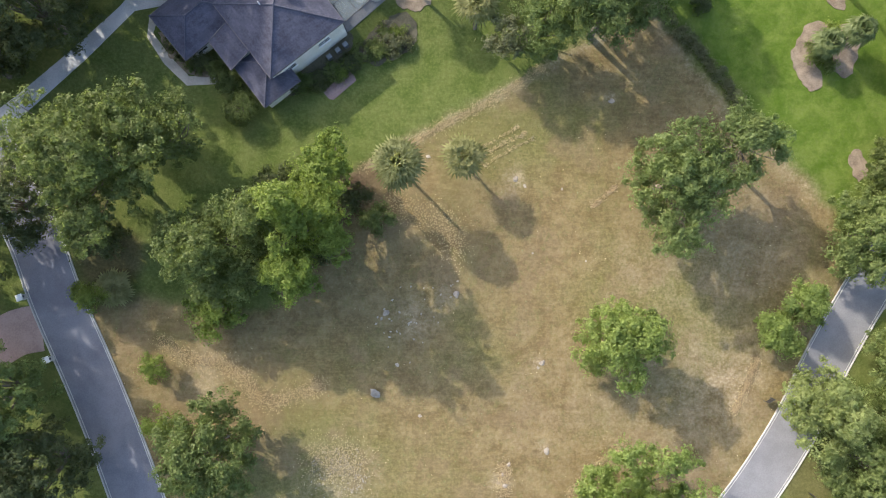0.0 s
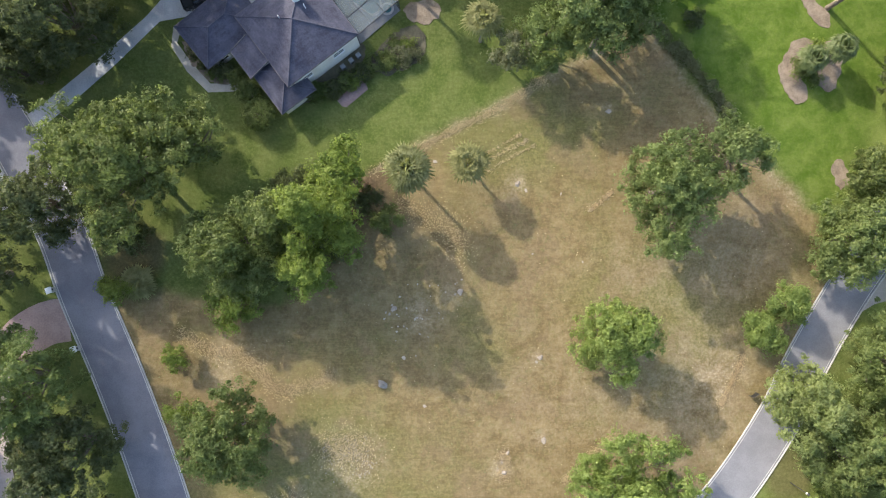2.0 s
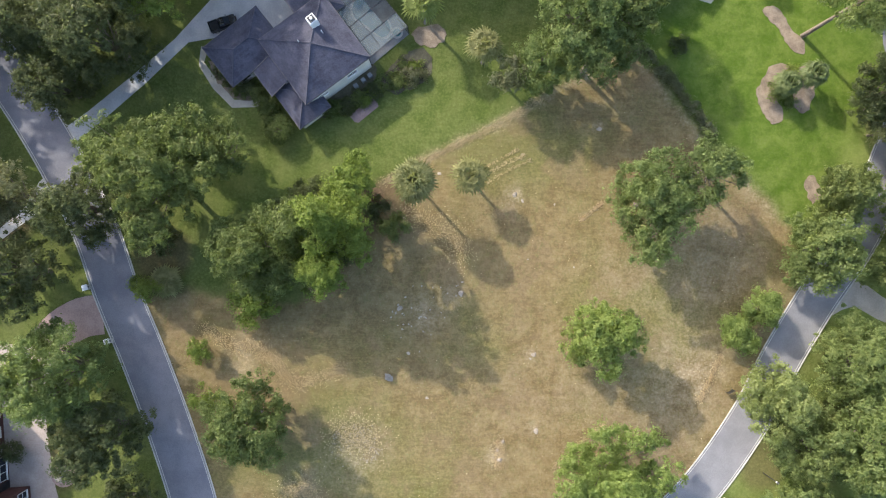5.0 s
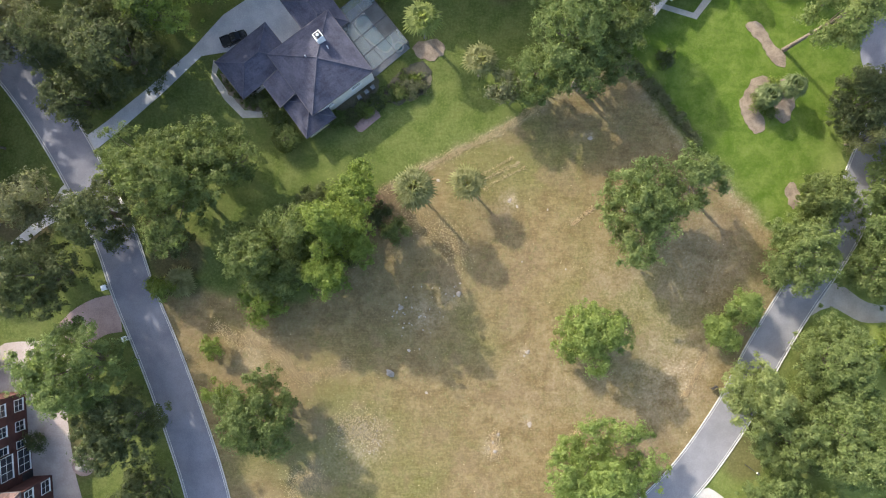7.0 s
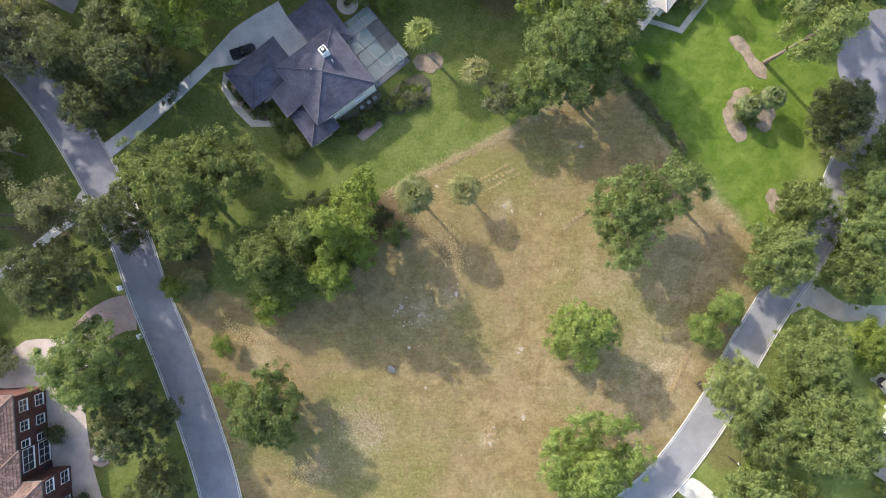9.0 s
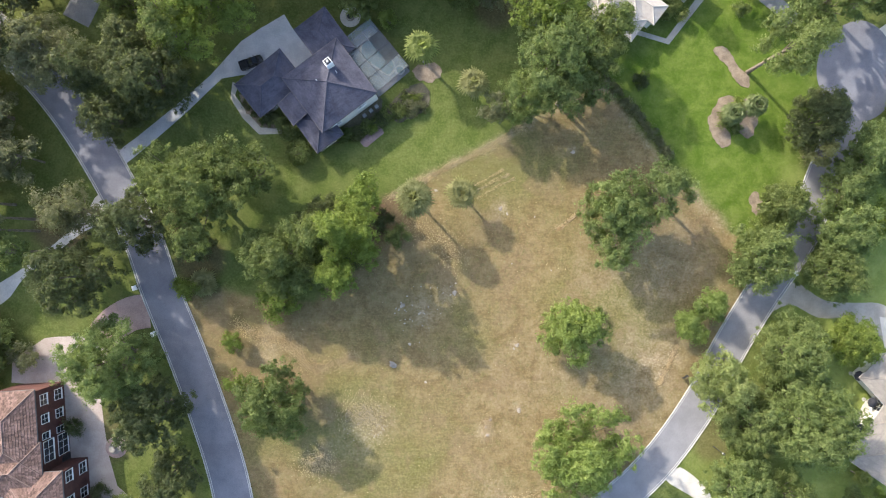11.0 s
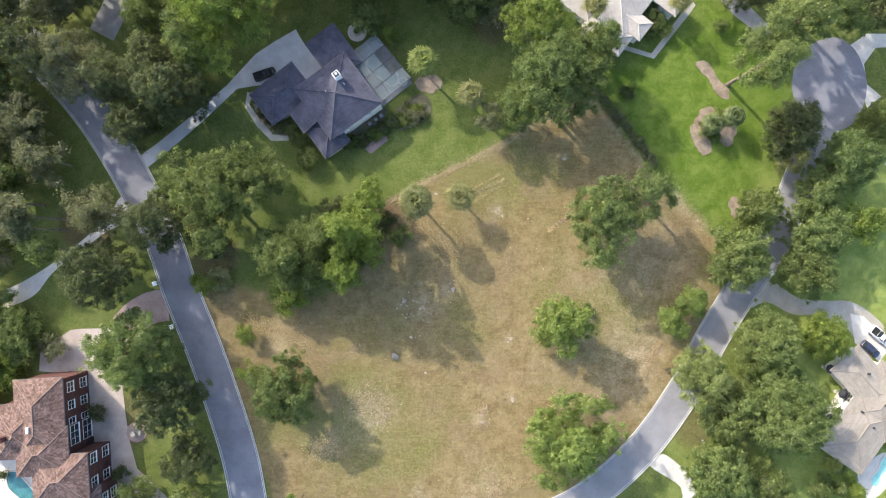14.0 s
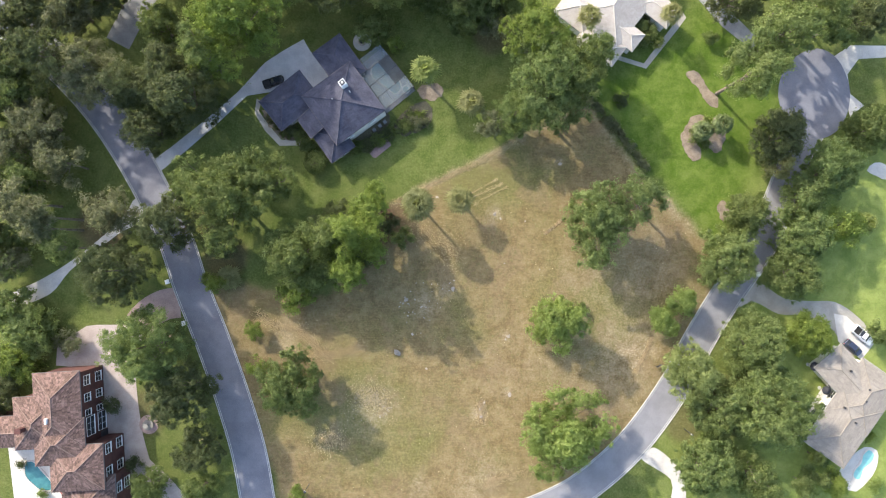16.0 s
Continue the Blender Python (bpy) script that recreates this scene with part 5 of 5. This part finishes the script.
for z, high in ((1.7, 1.6), (5.2, 1.5)):
    for along, wide, bars in ((4.6, 1.7, 1), (1.4, 1.4, 1), (-1.4, 1.0, 0)):
        window(brick_house, R1[0], 1, along, z, wide, high, R1[1], R1[2], bars)
    window(brick_house, R4[0], 1, 2.0, z, 3.4, high + 0.7, R4[1], R4[2], 2)
    for along, wide, bars in ((2.6, 1.8, 1), (-1.6, 1.6, 1)):
        window(brick_house, R2[0], 1, along, z, wide, high, R2[1], R2[2], bars)
door(brick_house, R4[0], 1, -0.6, 1.1, 2.2, R4[1], R4[2], DARK_METAL, "dark front door")
for x, y in ((-74.7, -32.9),):
    at = pose(x, y, 0, 0, 0, 4)
    stack = under(part("chimney", box(-0.5, -0.4, 5.0, 0.5, 0.4, 9.8, 0.03), BRICK_WALL, None, "red brick chimney"), brick_house, at)
    under(part("chimney_cap", box(-0.6, -0.5, 9.8, 0.6, 0.5, 9.92, 0.02), BRICK_WALL), stack, at)
at = pose(-70.0, -31.1, 0, 0, 0, 4)
under(part("skylight", box(-0.2, -0.5, 8.0, 0.2, 0.5, 9.6, 0.03), WHITE_PAINT, None, "white roof skylight"), brick_house, at)
paving("pool_deck", [(-83.8, -39.1), (-78.1, -38.9), (-75.2, -42.6), (-69.1, -47.4), (-67.9, -49.9), (-82.1, -50.3)], WHITE_DECK, "white stone pool deck behind the brick house", "pool deck", curved=False)
pool(pose(-77.2, -45.2, 0, 0, 0, 0), [(-2.9, 2.8), (-1.5, 3.1), (0.0, 1.6), (2.0, -0.5), (2.9, -1.8), (0.5, -2.3), (-1.3, -1.2), (-2.9, 0.5)], WATER, "teal freeform pool behind the brick house")
lounger = thing("sun_lounger", -73.0, -47.1, 0.0, 30, "red cushioned sun lounger on the pool deck", "sun lounger")
part("cushion", box(-0.35, -0.9, 0.3, 0.35, 0.5, 0.42, 0.04), RED_FABRIC, lounger)
under(part("backrest", box(-0.35, 0.0, 0.0, 0.35, 0.7, 0.1, 0.04), RED_FABRIC), lounger, lounger.matrix_basis @ pose(0, 0.5, 0.32, 35))
for x in (-0.3, 0.3):
    for y in (-0.8, 0.4):
        part("leg", box(x - 0.03, y - 0.03, 0.03, x + 0.03, y + 0.03, 0.3), WHITE_PAINT, lounger)

# ---- grey-roofed house ----
grey_house = thing("house", 77.0, -25.0, label="single-storey house with a taupe shingle roof", category="house")
GA = wing(grey_house, 76.7, -29.2, 57.0, 13.0, 9.2, 3.0, 8, STUCCO, GREY_ROOF, GREY_ROOF)
wing(grey_house, 80.6, -23.6, 57.0, 12.0, 9.0, 3.0, 8, STUCCO, GREY_ROOF, GREY_ROOF)
GC = wing(grey_house, 77.6, -20.3, 43.5, 6.8, 12.0, 3.0, 8, STUCCO, GREY_ROOF, GREY_ROOF)
for along in (-4.0, -1.0, 2.2):
    window(grey_house, GA[0], 2, along, 1.6, 1.4, 1.4, GA[1], GA[2])
window(grey_house, GC[0], 3, 0.0, 1.6, 1.4, 1.4, GC[1], GC[2])
for x, y in ((76.5, -25.5), (78.6, -28.3), (80.4, -24.2), (77.5, -18.6), (81.0, -22.0)):
    bm = bmesh.new()
    add_box(bm, -0.17, -0.12, 3.0, 0.17, 0.12, 3.85)
    under(part("roof_vent", bm, DARK_METAL, None, "dark roof vent"), grey_house, pose(x, y, 0, 0, 0, 54))
paving("terrace", [(72.5, -26.0), (74.4, -22.9), (76.3, -21.7), (76.8, -22.8), (74.9, -25.9), (73.5, -28.4), (71.9, -27.1)], WHITE_DECK, "white terrace before the grey house", "terrace", curved=False)
paving("pool_deck", [(78.2, -39.0), (80.5, -35.9), (83.1, -33.9), (85.5, -34.5), (85.7, -36.8), (84.7, -39.5), (81.6, -42.6), (78.9, -41.4)], WHITE_DECK, "white pool deck behind the grey house", "pool deck")
pool(pose(82.9, -37.3, 0, 0, 0, 60), [(2.6, -0.8), (3.0, 0.5), (1.6, 1.0), (0.0, 0.5), (-1.8, 0.8), (-3.0, 0.4), (-2.8, -0.8), (-0.6, -0.5), (1.0, -1.0)], BLUE_WATER, "bright turquoise freeform pool behind the grey house", stone=WHITE_DECK)


def umbrella(x, y):
    ob = thing("patio_umbrella", x, y, 0.03, 0, "dark canvas patio umbrella on the white terrace", "umbrella", "patio umbrellas")
    bm = bmesh.new()
    tube(bm, (0, 0, 0), (0, 0, 2.4), 0.03, 0.03, 8)
    part("pole", bm, DARK_METAL, ob)
    bm = bmesh.new()
    rim = [bm.verts.new((0.9 * math.cos(math.tau * i / 8), 0.9 * math.sin(math.tau * i / 8), 2.05)) for i in range(8)]
    tip, low = bm.verts.new((0, 0, 2.5)), bm.verts.new((0, 0, 2.44))
    for i in range(8):
        bm.faces.new((rim[i], rim[(i + 1) % 8], tip))
        bm.faces.new((rim[(i + 1) % 8], rim[i], low))
    part("canopy", bm, FABRIC, ob)
    bm = bmesh.new()
    tube(bm, (0, 0, 0), (0, 0, 0.1), 0.35, 0.32, 12)
    part("base", bm, KERB, ob)


umbrella(74.0, -22.7)
umbrella(71.9, -27.2)
umbrella(70.4, -30.0)
umbrella(71.6, -18.2)

# ---- pale-roofed house ----
pale_house = thing("house", 34.0, 48.0, label="house with a pale cream tiled hip roof", category="house")
PA = wing(pale_house, 32.2, 44.8, 54.0, 4.0, 9.2, 3.2, 17, STUCCO, WHITE_ROOF, WHITE_CAP, 0.4, 0.5, 0.04)
PB = wing(pale_house, 32.6, 51.4, 54.0, 18.0, 11.0, 3.3, 15, STUCCO, WHITE_ROOF, WHITE_CAP, 0.4, 0.5, 0.04)
wing(pale_house, 28.9, 42.0, 54.0, 4.6, 8.6, 3.1, 17, STUCCO, WHITE_ROOF, WHITE_CAP, 0.4, 0.5, 0.04)
wing(pale_house, 39.4, 49.0, 54.0, 4.4, 7.4, 3.2, 17, STUCCO, WHITE_ROOF, WHITE_CAP, 0.4, 0.5, 0.04)
wing(pale_house, 24.5, 48.5, 54.0, 7.0, 7.0, 3.2, 17, STUCCO, WHITE_ROOF, WHITE_CAP, 0.4, 0.5, 0.04)
window(pale_house, PA[0], 0, 0.0, 1.6, 1.6, 1.4, PA[1], PA[2], 2)
window(pale_house, PA[0], 1, -2.0, 1.6, 1.6, 1.4, PA[1], PA[2], 2)
window(pale_house, PB[0], 0, 5.2, 1.6, 2.0, 1.4, PB[1], PB[2], 2)

# ---- vehicles ----


def loft(sections):
    """A closed body through cross-sections (x, half width, low, high)."""
    bm = bmesh.new()
    rings = []
    for x, w, low, high in sections:
        r = min(0.12, (high - low) * 0.3)
        rings.append([bm.verts.new((x, y, z)) for y, z in ((-w, low), (-w, high - r), (-w + r * 1.3, high), (w - r * 1.3, high), (w, high - r), (w, low))])
    for a, b in zip(rings, rings[1:]):
        for i in range(6):
            bm.faces.new((a[i], a[(i + 1) % 6], b[(i + 1) % 6], b[i]))
    bm.faces.new(rings[0])
    bm.faces.new(rings[-1][::-1])
    bmesh.ops.recalc_face_normals(bm, faces=bm.faces)
    return bm


def vehicle(name, x, y, turn, paint, label, pickup=False, size=1.0):
    """A parked car or pickup: body, cabin, glass, wheels, lamps."""
    ob = thing(name, x, y, 0.03, turn, label, "car", "parked vehicles")
    ob.scale = (size, size, size)
    body = part("body", loft([(-2.4, 0.8, 0.45, 0.8), (-2.25, 0.9, 0.3, 0.98), (-0.9, 0.93, 0.28, 1.0), (0.9, 0.93, 0.28, 1.02), (1.7, 0.92, 0.3, 0.98), (2.3, 0.86, 0.32, 0.86), (2.45, 0.74, 0.42, 0.7)]), paint, ob)
    a, b = (-0.7, 1.2) if pickup else (-2.1, 1.2)
    part("cabin", loft([(a, 0.78, 0.95, 1.05), (a + 0.3, 0.72, 0.95, 1.62), (b - 0.8, 0.72, 0.95, 1.66), (b, 0.78, 0.95, 1.04)]), paint, ob)
    part("windscreen", loft([(b - 0.72, 0.66, 1.05, 1.66), (b + 0.02, 0.72, 1.0, 1.06)]), GLASS, ob, "dark glass windscreen")
    part("rear_window", loft([(a - 0.02, 0.7, 1.0, 1.08), (a + 0.26, 0.64, 1.05, 1.625)]), GLASS, ob, "dark glass rear window")
    for s in (-1, 1):
        part("side_window", box(a + 0.45, min(s * 0.7, s * 0.775), 1.08, b - 0.75, max(s * 0.7, s * 0.775), 1.5, 0.02), GLASS, ob)
        part("wing_mirror", box(b - 0.35, min(s * 0.92, s * 1.1), 1.0, b - 0.2, max(s * 0.92, s * 1.1), 1.14, 0.02), paint, ob)
        part("headlight", box(2.26, s * 0.62 - 0.16, 0.62, 2.44, s * 0.62 + 0.16, 0.78, 0.02), WHITE_PAINT, ob)
        part("tail_light", box(-2.42, s * 0.68 - 0.1, 0.65, -2.28, s * 0.68 + 0.1, 0.88, 0.02), RED_FABRIC, ob)
    if pickup:
        part("load_bed", box(-2.2, -0.74, 0.99, -0.78, 0.74, 1.01), RUBBER, ob, "dark open load bed")
        for s in (-1, 1):
            part("bed_side", box(-2.3, s * 0.84 - 0.06, 0.95, -0.7, s * 0.84 + 0.06, 1.25, 0.02), paint, ob)
        part("tailgate", box(-2.36, -0.84, 0.95, -2.26, 0.84, 1.25, 0.02), paint, ob)
    for x in (-1.45, 1.5):
        for s in (-1, 1):
            bm = bmesh.new()
            tube(bm, (x, s * 0.72, 0.33), (x, s * 0.95, 0.33), 0.33, 0.33, 16)
            tyre = part("wheel", bm, RUBBER, ob)
            bm = bmesh.new()
            tube(bm, (x, s * 0.93, 0.33), (x, s * 0.965, 0.33), 0.2, 0.18, 12)
            part("rim", bm, KERB, tyre)
    return ob


vehicle("pickup_truck", -33.9, 33.5, 22, BLACK_PAINT, "black pickup truck parked on the driveway", True, 0.86)
vehicle("pickup_truck", 81.6, -12.1, -38, WHITE_CAR, "white pickup truck parked on the driveway", True, 0.95)
vehicle("car", 79.9, -14.6, -40, BLUE_CAR, "dark blue car parked on the driveway", size=0.78)

# ---- street furniture ----


def mailbox(x, y, turn):
    ob = thing("mailbox", x, y, 0, turn, "white masonry mailbox pier beside the street", "mailbox", "mailboxes")
    part("pier", box(-0.32, -0.32, -0.1, 0.32, 0.32, 1.15, 0.03), PALE_CONCRETE, ob)
    part("cap", box(-0.42, -0.42, 1.15, 0.42, 0.42, 1.25, 0.03), WHITE_PAINT, ob)
    part("letter_box", box(0.2, -0.14, 0.8, 0.42, 0.14, 1.05, 0.03), DARK_METAL, ob)


mailbox(-53.1, -6.0, 20)
mailbox(-49.7, -13.9, 20)
mailbox(60.9, -1.0, 200)


def lamp_post(x, y, turn):
    ob = thing("lamp_post", x, y, 0, turn, "slim dark metal lamp post beside the street", "lamp post", "lamp posts")
    bm = bmesh.new()
    tube(bm, (0, 0, -0.1), (0, 0, 3.4), 0.07, 0.05, 8)
    part("pole", bm, DARK_METAL, ob)
    bm = bmesh.new()
    tube(bm, (0, 0, 3.4), (0, 0, 3.8), 0.14, 0.2, 8)
    part("lantern", bm, WHITE_PAINT, ob)
    bm = bmesh.new()
    tube(bm, (0, 0, 3.8), (0, 0, 3.98), 0.24, 0.05, 8)
    part("lantern_cap", bm, DARK_METAL, ob)


lamp_post(-24.6, -44.6, 0)
lamp_post(48.0, -31.5, 0)
sign = thing("yard_sign", 42.5, -19.3, 0, 30, "dark yard sign on two legs beside the street", "sign")
part("board", box(-0.5, -0.03, 0.45, 0.5, 0.03, 1.25, 0.01), DARK_METAL, sign)
for x in (-0.45, 0.45):
    part("leg", box(x - 0.03, -0.03, -0.1, x + 0.03, 0.03, 0.45), DARK_METAL, sign)

fountain = thing("fountain", -56.3, -34.0, 0, 0, "grey stone garden fountain on a round paved ring", "fountain")
for name, r0, r1, z0, z1 in (("ring", 1.9, 1.9, -0.05, 0.06), ("basin", 0.95, 1.05, 0.06, 0.5), ("stem", 0.18, 0.14, 0.5, 1.2), ("bowl", 0.2, 0.5, 1.2, 1.4)):
    bm = bmesh.new()
    tube(bm, (0, 0, z0), (0, 0, z1), r0, r1, 20)
    part(name, bm, GREY_STONE if name != "ring" else DARK_PAVER, fountain)
fire_pit = thing("fire_pit", -17.0, 42.0, 0, 0, "round pale stone fire pit on a small patio", "fire pit")
for name, r0, r1, z0, z1, mat in (("patio", 1.8, 1.8, -0.05, 0.05, PALE_CONCRETE), ("stone_ring", 0.75, 0.7, 0.05, 0.4, STONE), ("ash", 0.5, 0.5, 0.4, 0.41, RUBBER)):
    bm = bmesh.new()
    tube(bm, (0, 0, z0), (0, 0, z1), r0, r1, 20)
    part(name, bm, mat, fire_pit)

# ---- hedge along the lot ----
rng_hedge = random.Random(8)
hedge_line = smooth_line([(26.8, 32.5), (31.2, 28.4), (34.7, 24.0), (38.9, 19.1)], 1.3)
for p in hedge_line:
    tree("bush", p.x + rng_hedge.uniform(-0.3, 0.3), p.y + rng_hedge.uniform(-0.3, 0.3), rng_hedge.uniform(0.8, 1.15), rng_hedge.uniform(0.7, 1.2), OAK_GREY, "dull green low shrub in the hedge along the lot", "shrub", "shrub", group="hedge shrubs")

# ---- stones and straw in the lot ----


def stone(x, y, size, seed, label="pale weathered stone lying in the dry grass", material=None):
    bm = bmesh.new()
    bmesh.ops.create_icosphere(bm, subdivisions=2, radius=1.0)
    for v in bm.verts:
        k = 1 + 0.5 * noise.noise(v.co * 1.3 + Vector((seed, 0, 0))) + 0.25 * noise.noise(v.co * 3.1 + Vector((0, seed, 0)))
        v.co = Vector((v.co.x * size * k, v.co.y * size * 0.75 * k, v.co.z * size * 0.28 * k))
    ob = part("stone", bm, material or STONE)
    ob.matrix_world = pose(x, y, size * 0.12, 0, 0, seed * 47)
    tagged(ob, label, "stone", "stones")


stone(13.3, -14.6, 0.41, 1)
stone(13.9, -26.0, 0.45, 2)
stone(12.8, -15.2, 0.22, 3)
stone(8.5, -30.4, 0.38, 4)
stone(9.0, -27.7, 0.30, 5)
stone(8.2, -29.0, 0.26, 6)
stone(-8.2, -18.5, 0.7, 7, "large grey boulder in the dry grass", GREY_STONE)
stone(22.3, 19.3, 0.38, 8)
stone(9.9, 9.2, 0.41, 9)
stone(11.1, 8.3, 0.26, 10)
stone(-2.5, -21.4, 0.26, 11)
stone(12.1, -0.4, 0.15, 12)
stone(15.9, 7.9, 0.19, 13)
stone(19.0, -1.4, 0.15, 14)
stone(-1.4, 12.1, 0.30, 15)
stone(-6.8, -8.1, 0.45, 16)
stone(2.2, -5.7, 0.45, 17)
stone(-5.4, -14.8, 0.30, 18)


def straw(name, points, width, count, label, seed, material=STRAW, size=0.075):
    """Loose cut straw scattered along a line."""
    rng = np.random.default_rng(seed)
    line = np.array([(p.x, p.y) for p in smooth_line(points, 0.6)])
    count = int(count * 1.7)
    at = line[rng.integers(len(line), size=count)] + rng.normal(0, width, (count, 2))
    centres = np.column_stack([at, rng.uniform(0.05, 0.1, count)])
    verts, faces = leaves(centres, np.tile([0, 0, 1.6], (count, 1)), size, rng, 1.6, 2.6)
    tagged(new(name, mesh_of(name, verts, faces, material)), label, "straw", "straw rows", "stuff")


straw("straw_row", [(-35.7, -11.6), (-32.0, -14.1), (-26.8, -15.1), (-23.9, -18.2), (-21.1, -19.6), (-15.3, -17.3)], 0.6, 1500, "row of pale cut straw on the dry grass", 1)
straw("straw_row", [(-9.6, 10.7), (-5.4, 12.8), (0.2, 16.0), (7.2, 19.5), (13.0, 23.6)], 0.38, 1400, "pale straw along the lot's edge", 2)
straw("straw_row", [(5.1, 11.8), (7.9, 13.5), (11.1, 15.1)], 0.2, 240, "row of pale cut straw on the dry grass", 3)
straw("straw_row", [(-6.1, 6.5), (-2.6, 4.4), (0.9, 3.0), (2.3, -0.4)], 1.1, 800, "scattered pale straw on the dry grass", 4)
straw("straw_row", [(4.5, 12.7), (7.2, 14.2), (10.1, 15.9)], 0.16, 130, "thin row of pale cut straw on the dry grass", 12)
straw("straw_row", [(5.9, 10.9), (8.6, 12.6), (12.1, 14.5)], 0.16, 130, "thin row of pale cut straw on the dry grass", 13)
straw("straw_row", [(38.2, -20.8), (39.7, -17.9), (41.2, -14.3)], 0.3, 500, "row of pale cut straw on the dry grass", 5)
straw("straw_row", [(16.8, -31.5), (20.3, -27.8), (24.0, -25.0)], 0.3, 600, "row of pale cut straw on the dry grass", 6)
straw("straw_row", [(19.9, 5.7), (22.8, 8.2)], 0.2, 260, "row of pale cut straw on the dry grass", 7)
straw("straw_patch", [(-15.5, -27.6), (-12.6, -26.4), (-11.2, -29.0)], 1.4, 1000, "patch of pale stones and straw", 8)
straw("straw_patch", [(8.4, -27.9), (8.3, -31.3)], 0.5, 400, "patch of pale straw and rubble", 9)
straw("straw_patch", [(-22.8, -36.2), (-19.5, -35.6)], 1.2, 700, "patch of pale straw and rubble", 10)
straw("straw_patch", [(10.0, -43.4), (17.7, -40.9), (25.4, -39.4)], 0.6, 900, "row of pale cut straw on the dry grass", 11)


def scatter(name, outline, count, size, low, high, material, label, category, seed, up=1.6, stretch=1.6):
    """Small loose pieces strewn over an outline, thicker in some places."""
    rng = np.random.default_rng(seed)
    xs, ys = [p[0] for p in outline], [p[1] for p in outline]
    at = rng.uniform((min(xs), min(ys)), (max(xs), max(ys)), (count * 5, 2))
    thick = np.array([noise.fractal((x * 0.16, y * 0.16, seed), 1.0, 2.0, 4) for x, y in at])
    keep = (inside_by(at[:, 0], at[:, 1], outline) > 0.5) & (thick > rng.normal(0.1, 0.25, len(at)))
    at = at[keep][:count]
    verts, faces = leaves(np.column_stack([at, rng.uniform(low, high, len(at))]), np.tile([0, 0, up], (len(at), 1)), size, rng, up, stretch)
    tagged(new(name, mesh_of(name, verts, faces, material)), label, category, kind="stuff")


scatter("dry_grass_clippings", LOT, 380, 0.08, 0.06, 0.1, STRAW, "pale dry clippings strewn over the lot", "straw", 3, stretch=2.2)
scatter("weed_tufts", LOT, 700, 0.12, 0.06, 0.14, OAK_GREY, "small green weeds growing in the dry lot", "weeds", 4, 0.8)
scatter("rubble", [(-16.9, -25.4), (-9.7, -24.5), (-8.3, -29.7), (-11.3, -32.8), (-17.0, -32.1)], 210, 0.14, 0.05, 0.12, RUBBLE, "small pale rubble in the dry grass", "rubble", 5)
scatter("rubble", [(-8.2, -3.9), (3.0, -3.2), (3.7, -8.1), (-4.0, -16.5), (-8.9, -10.9)], 36, 0.26, 0.03, 0.08, RUBBLE, "pale rubble and leaves in the shade", "rubble", 6)
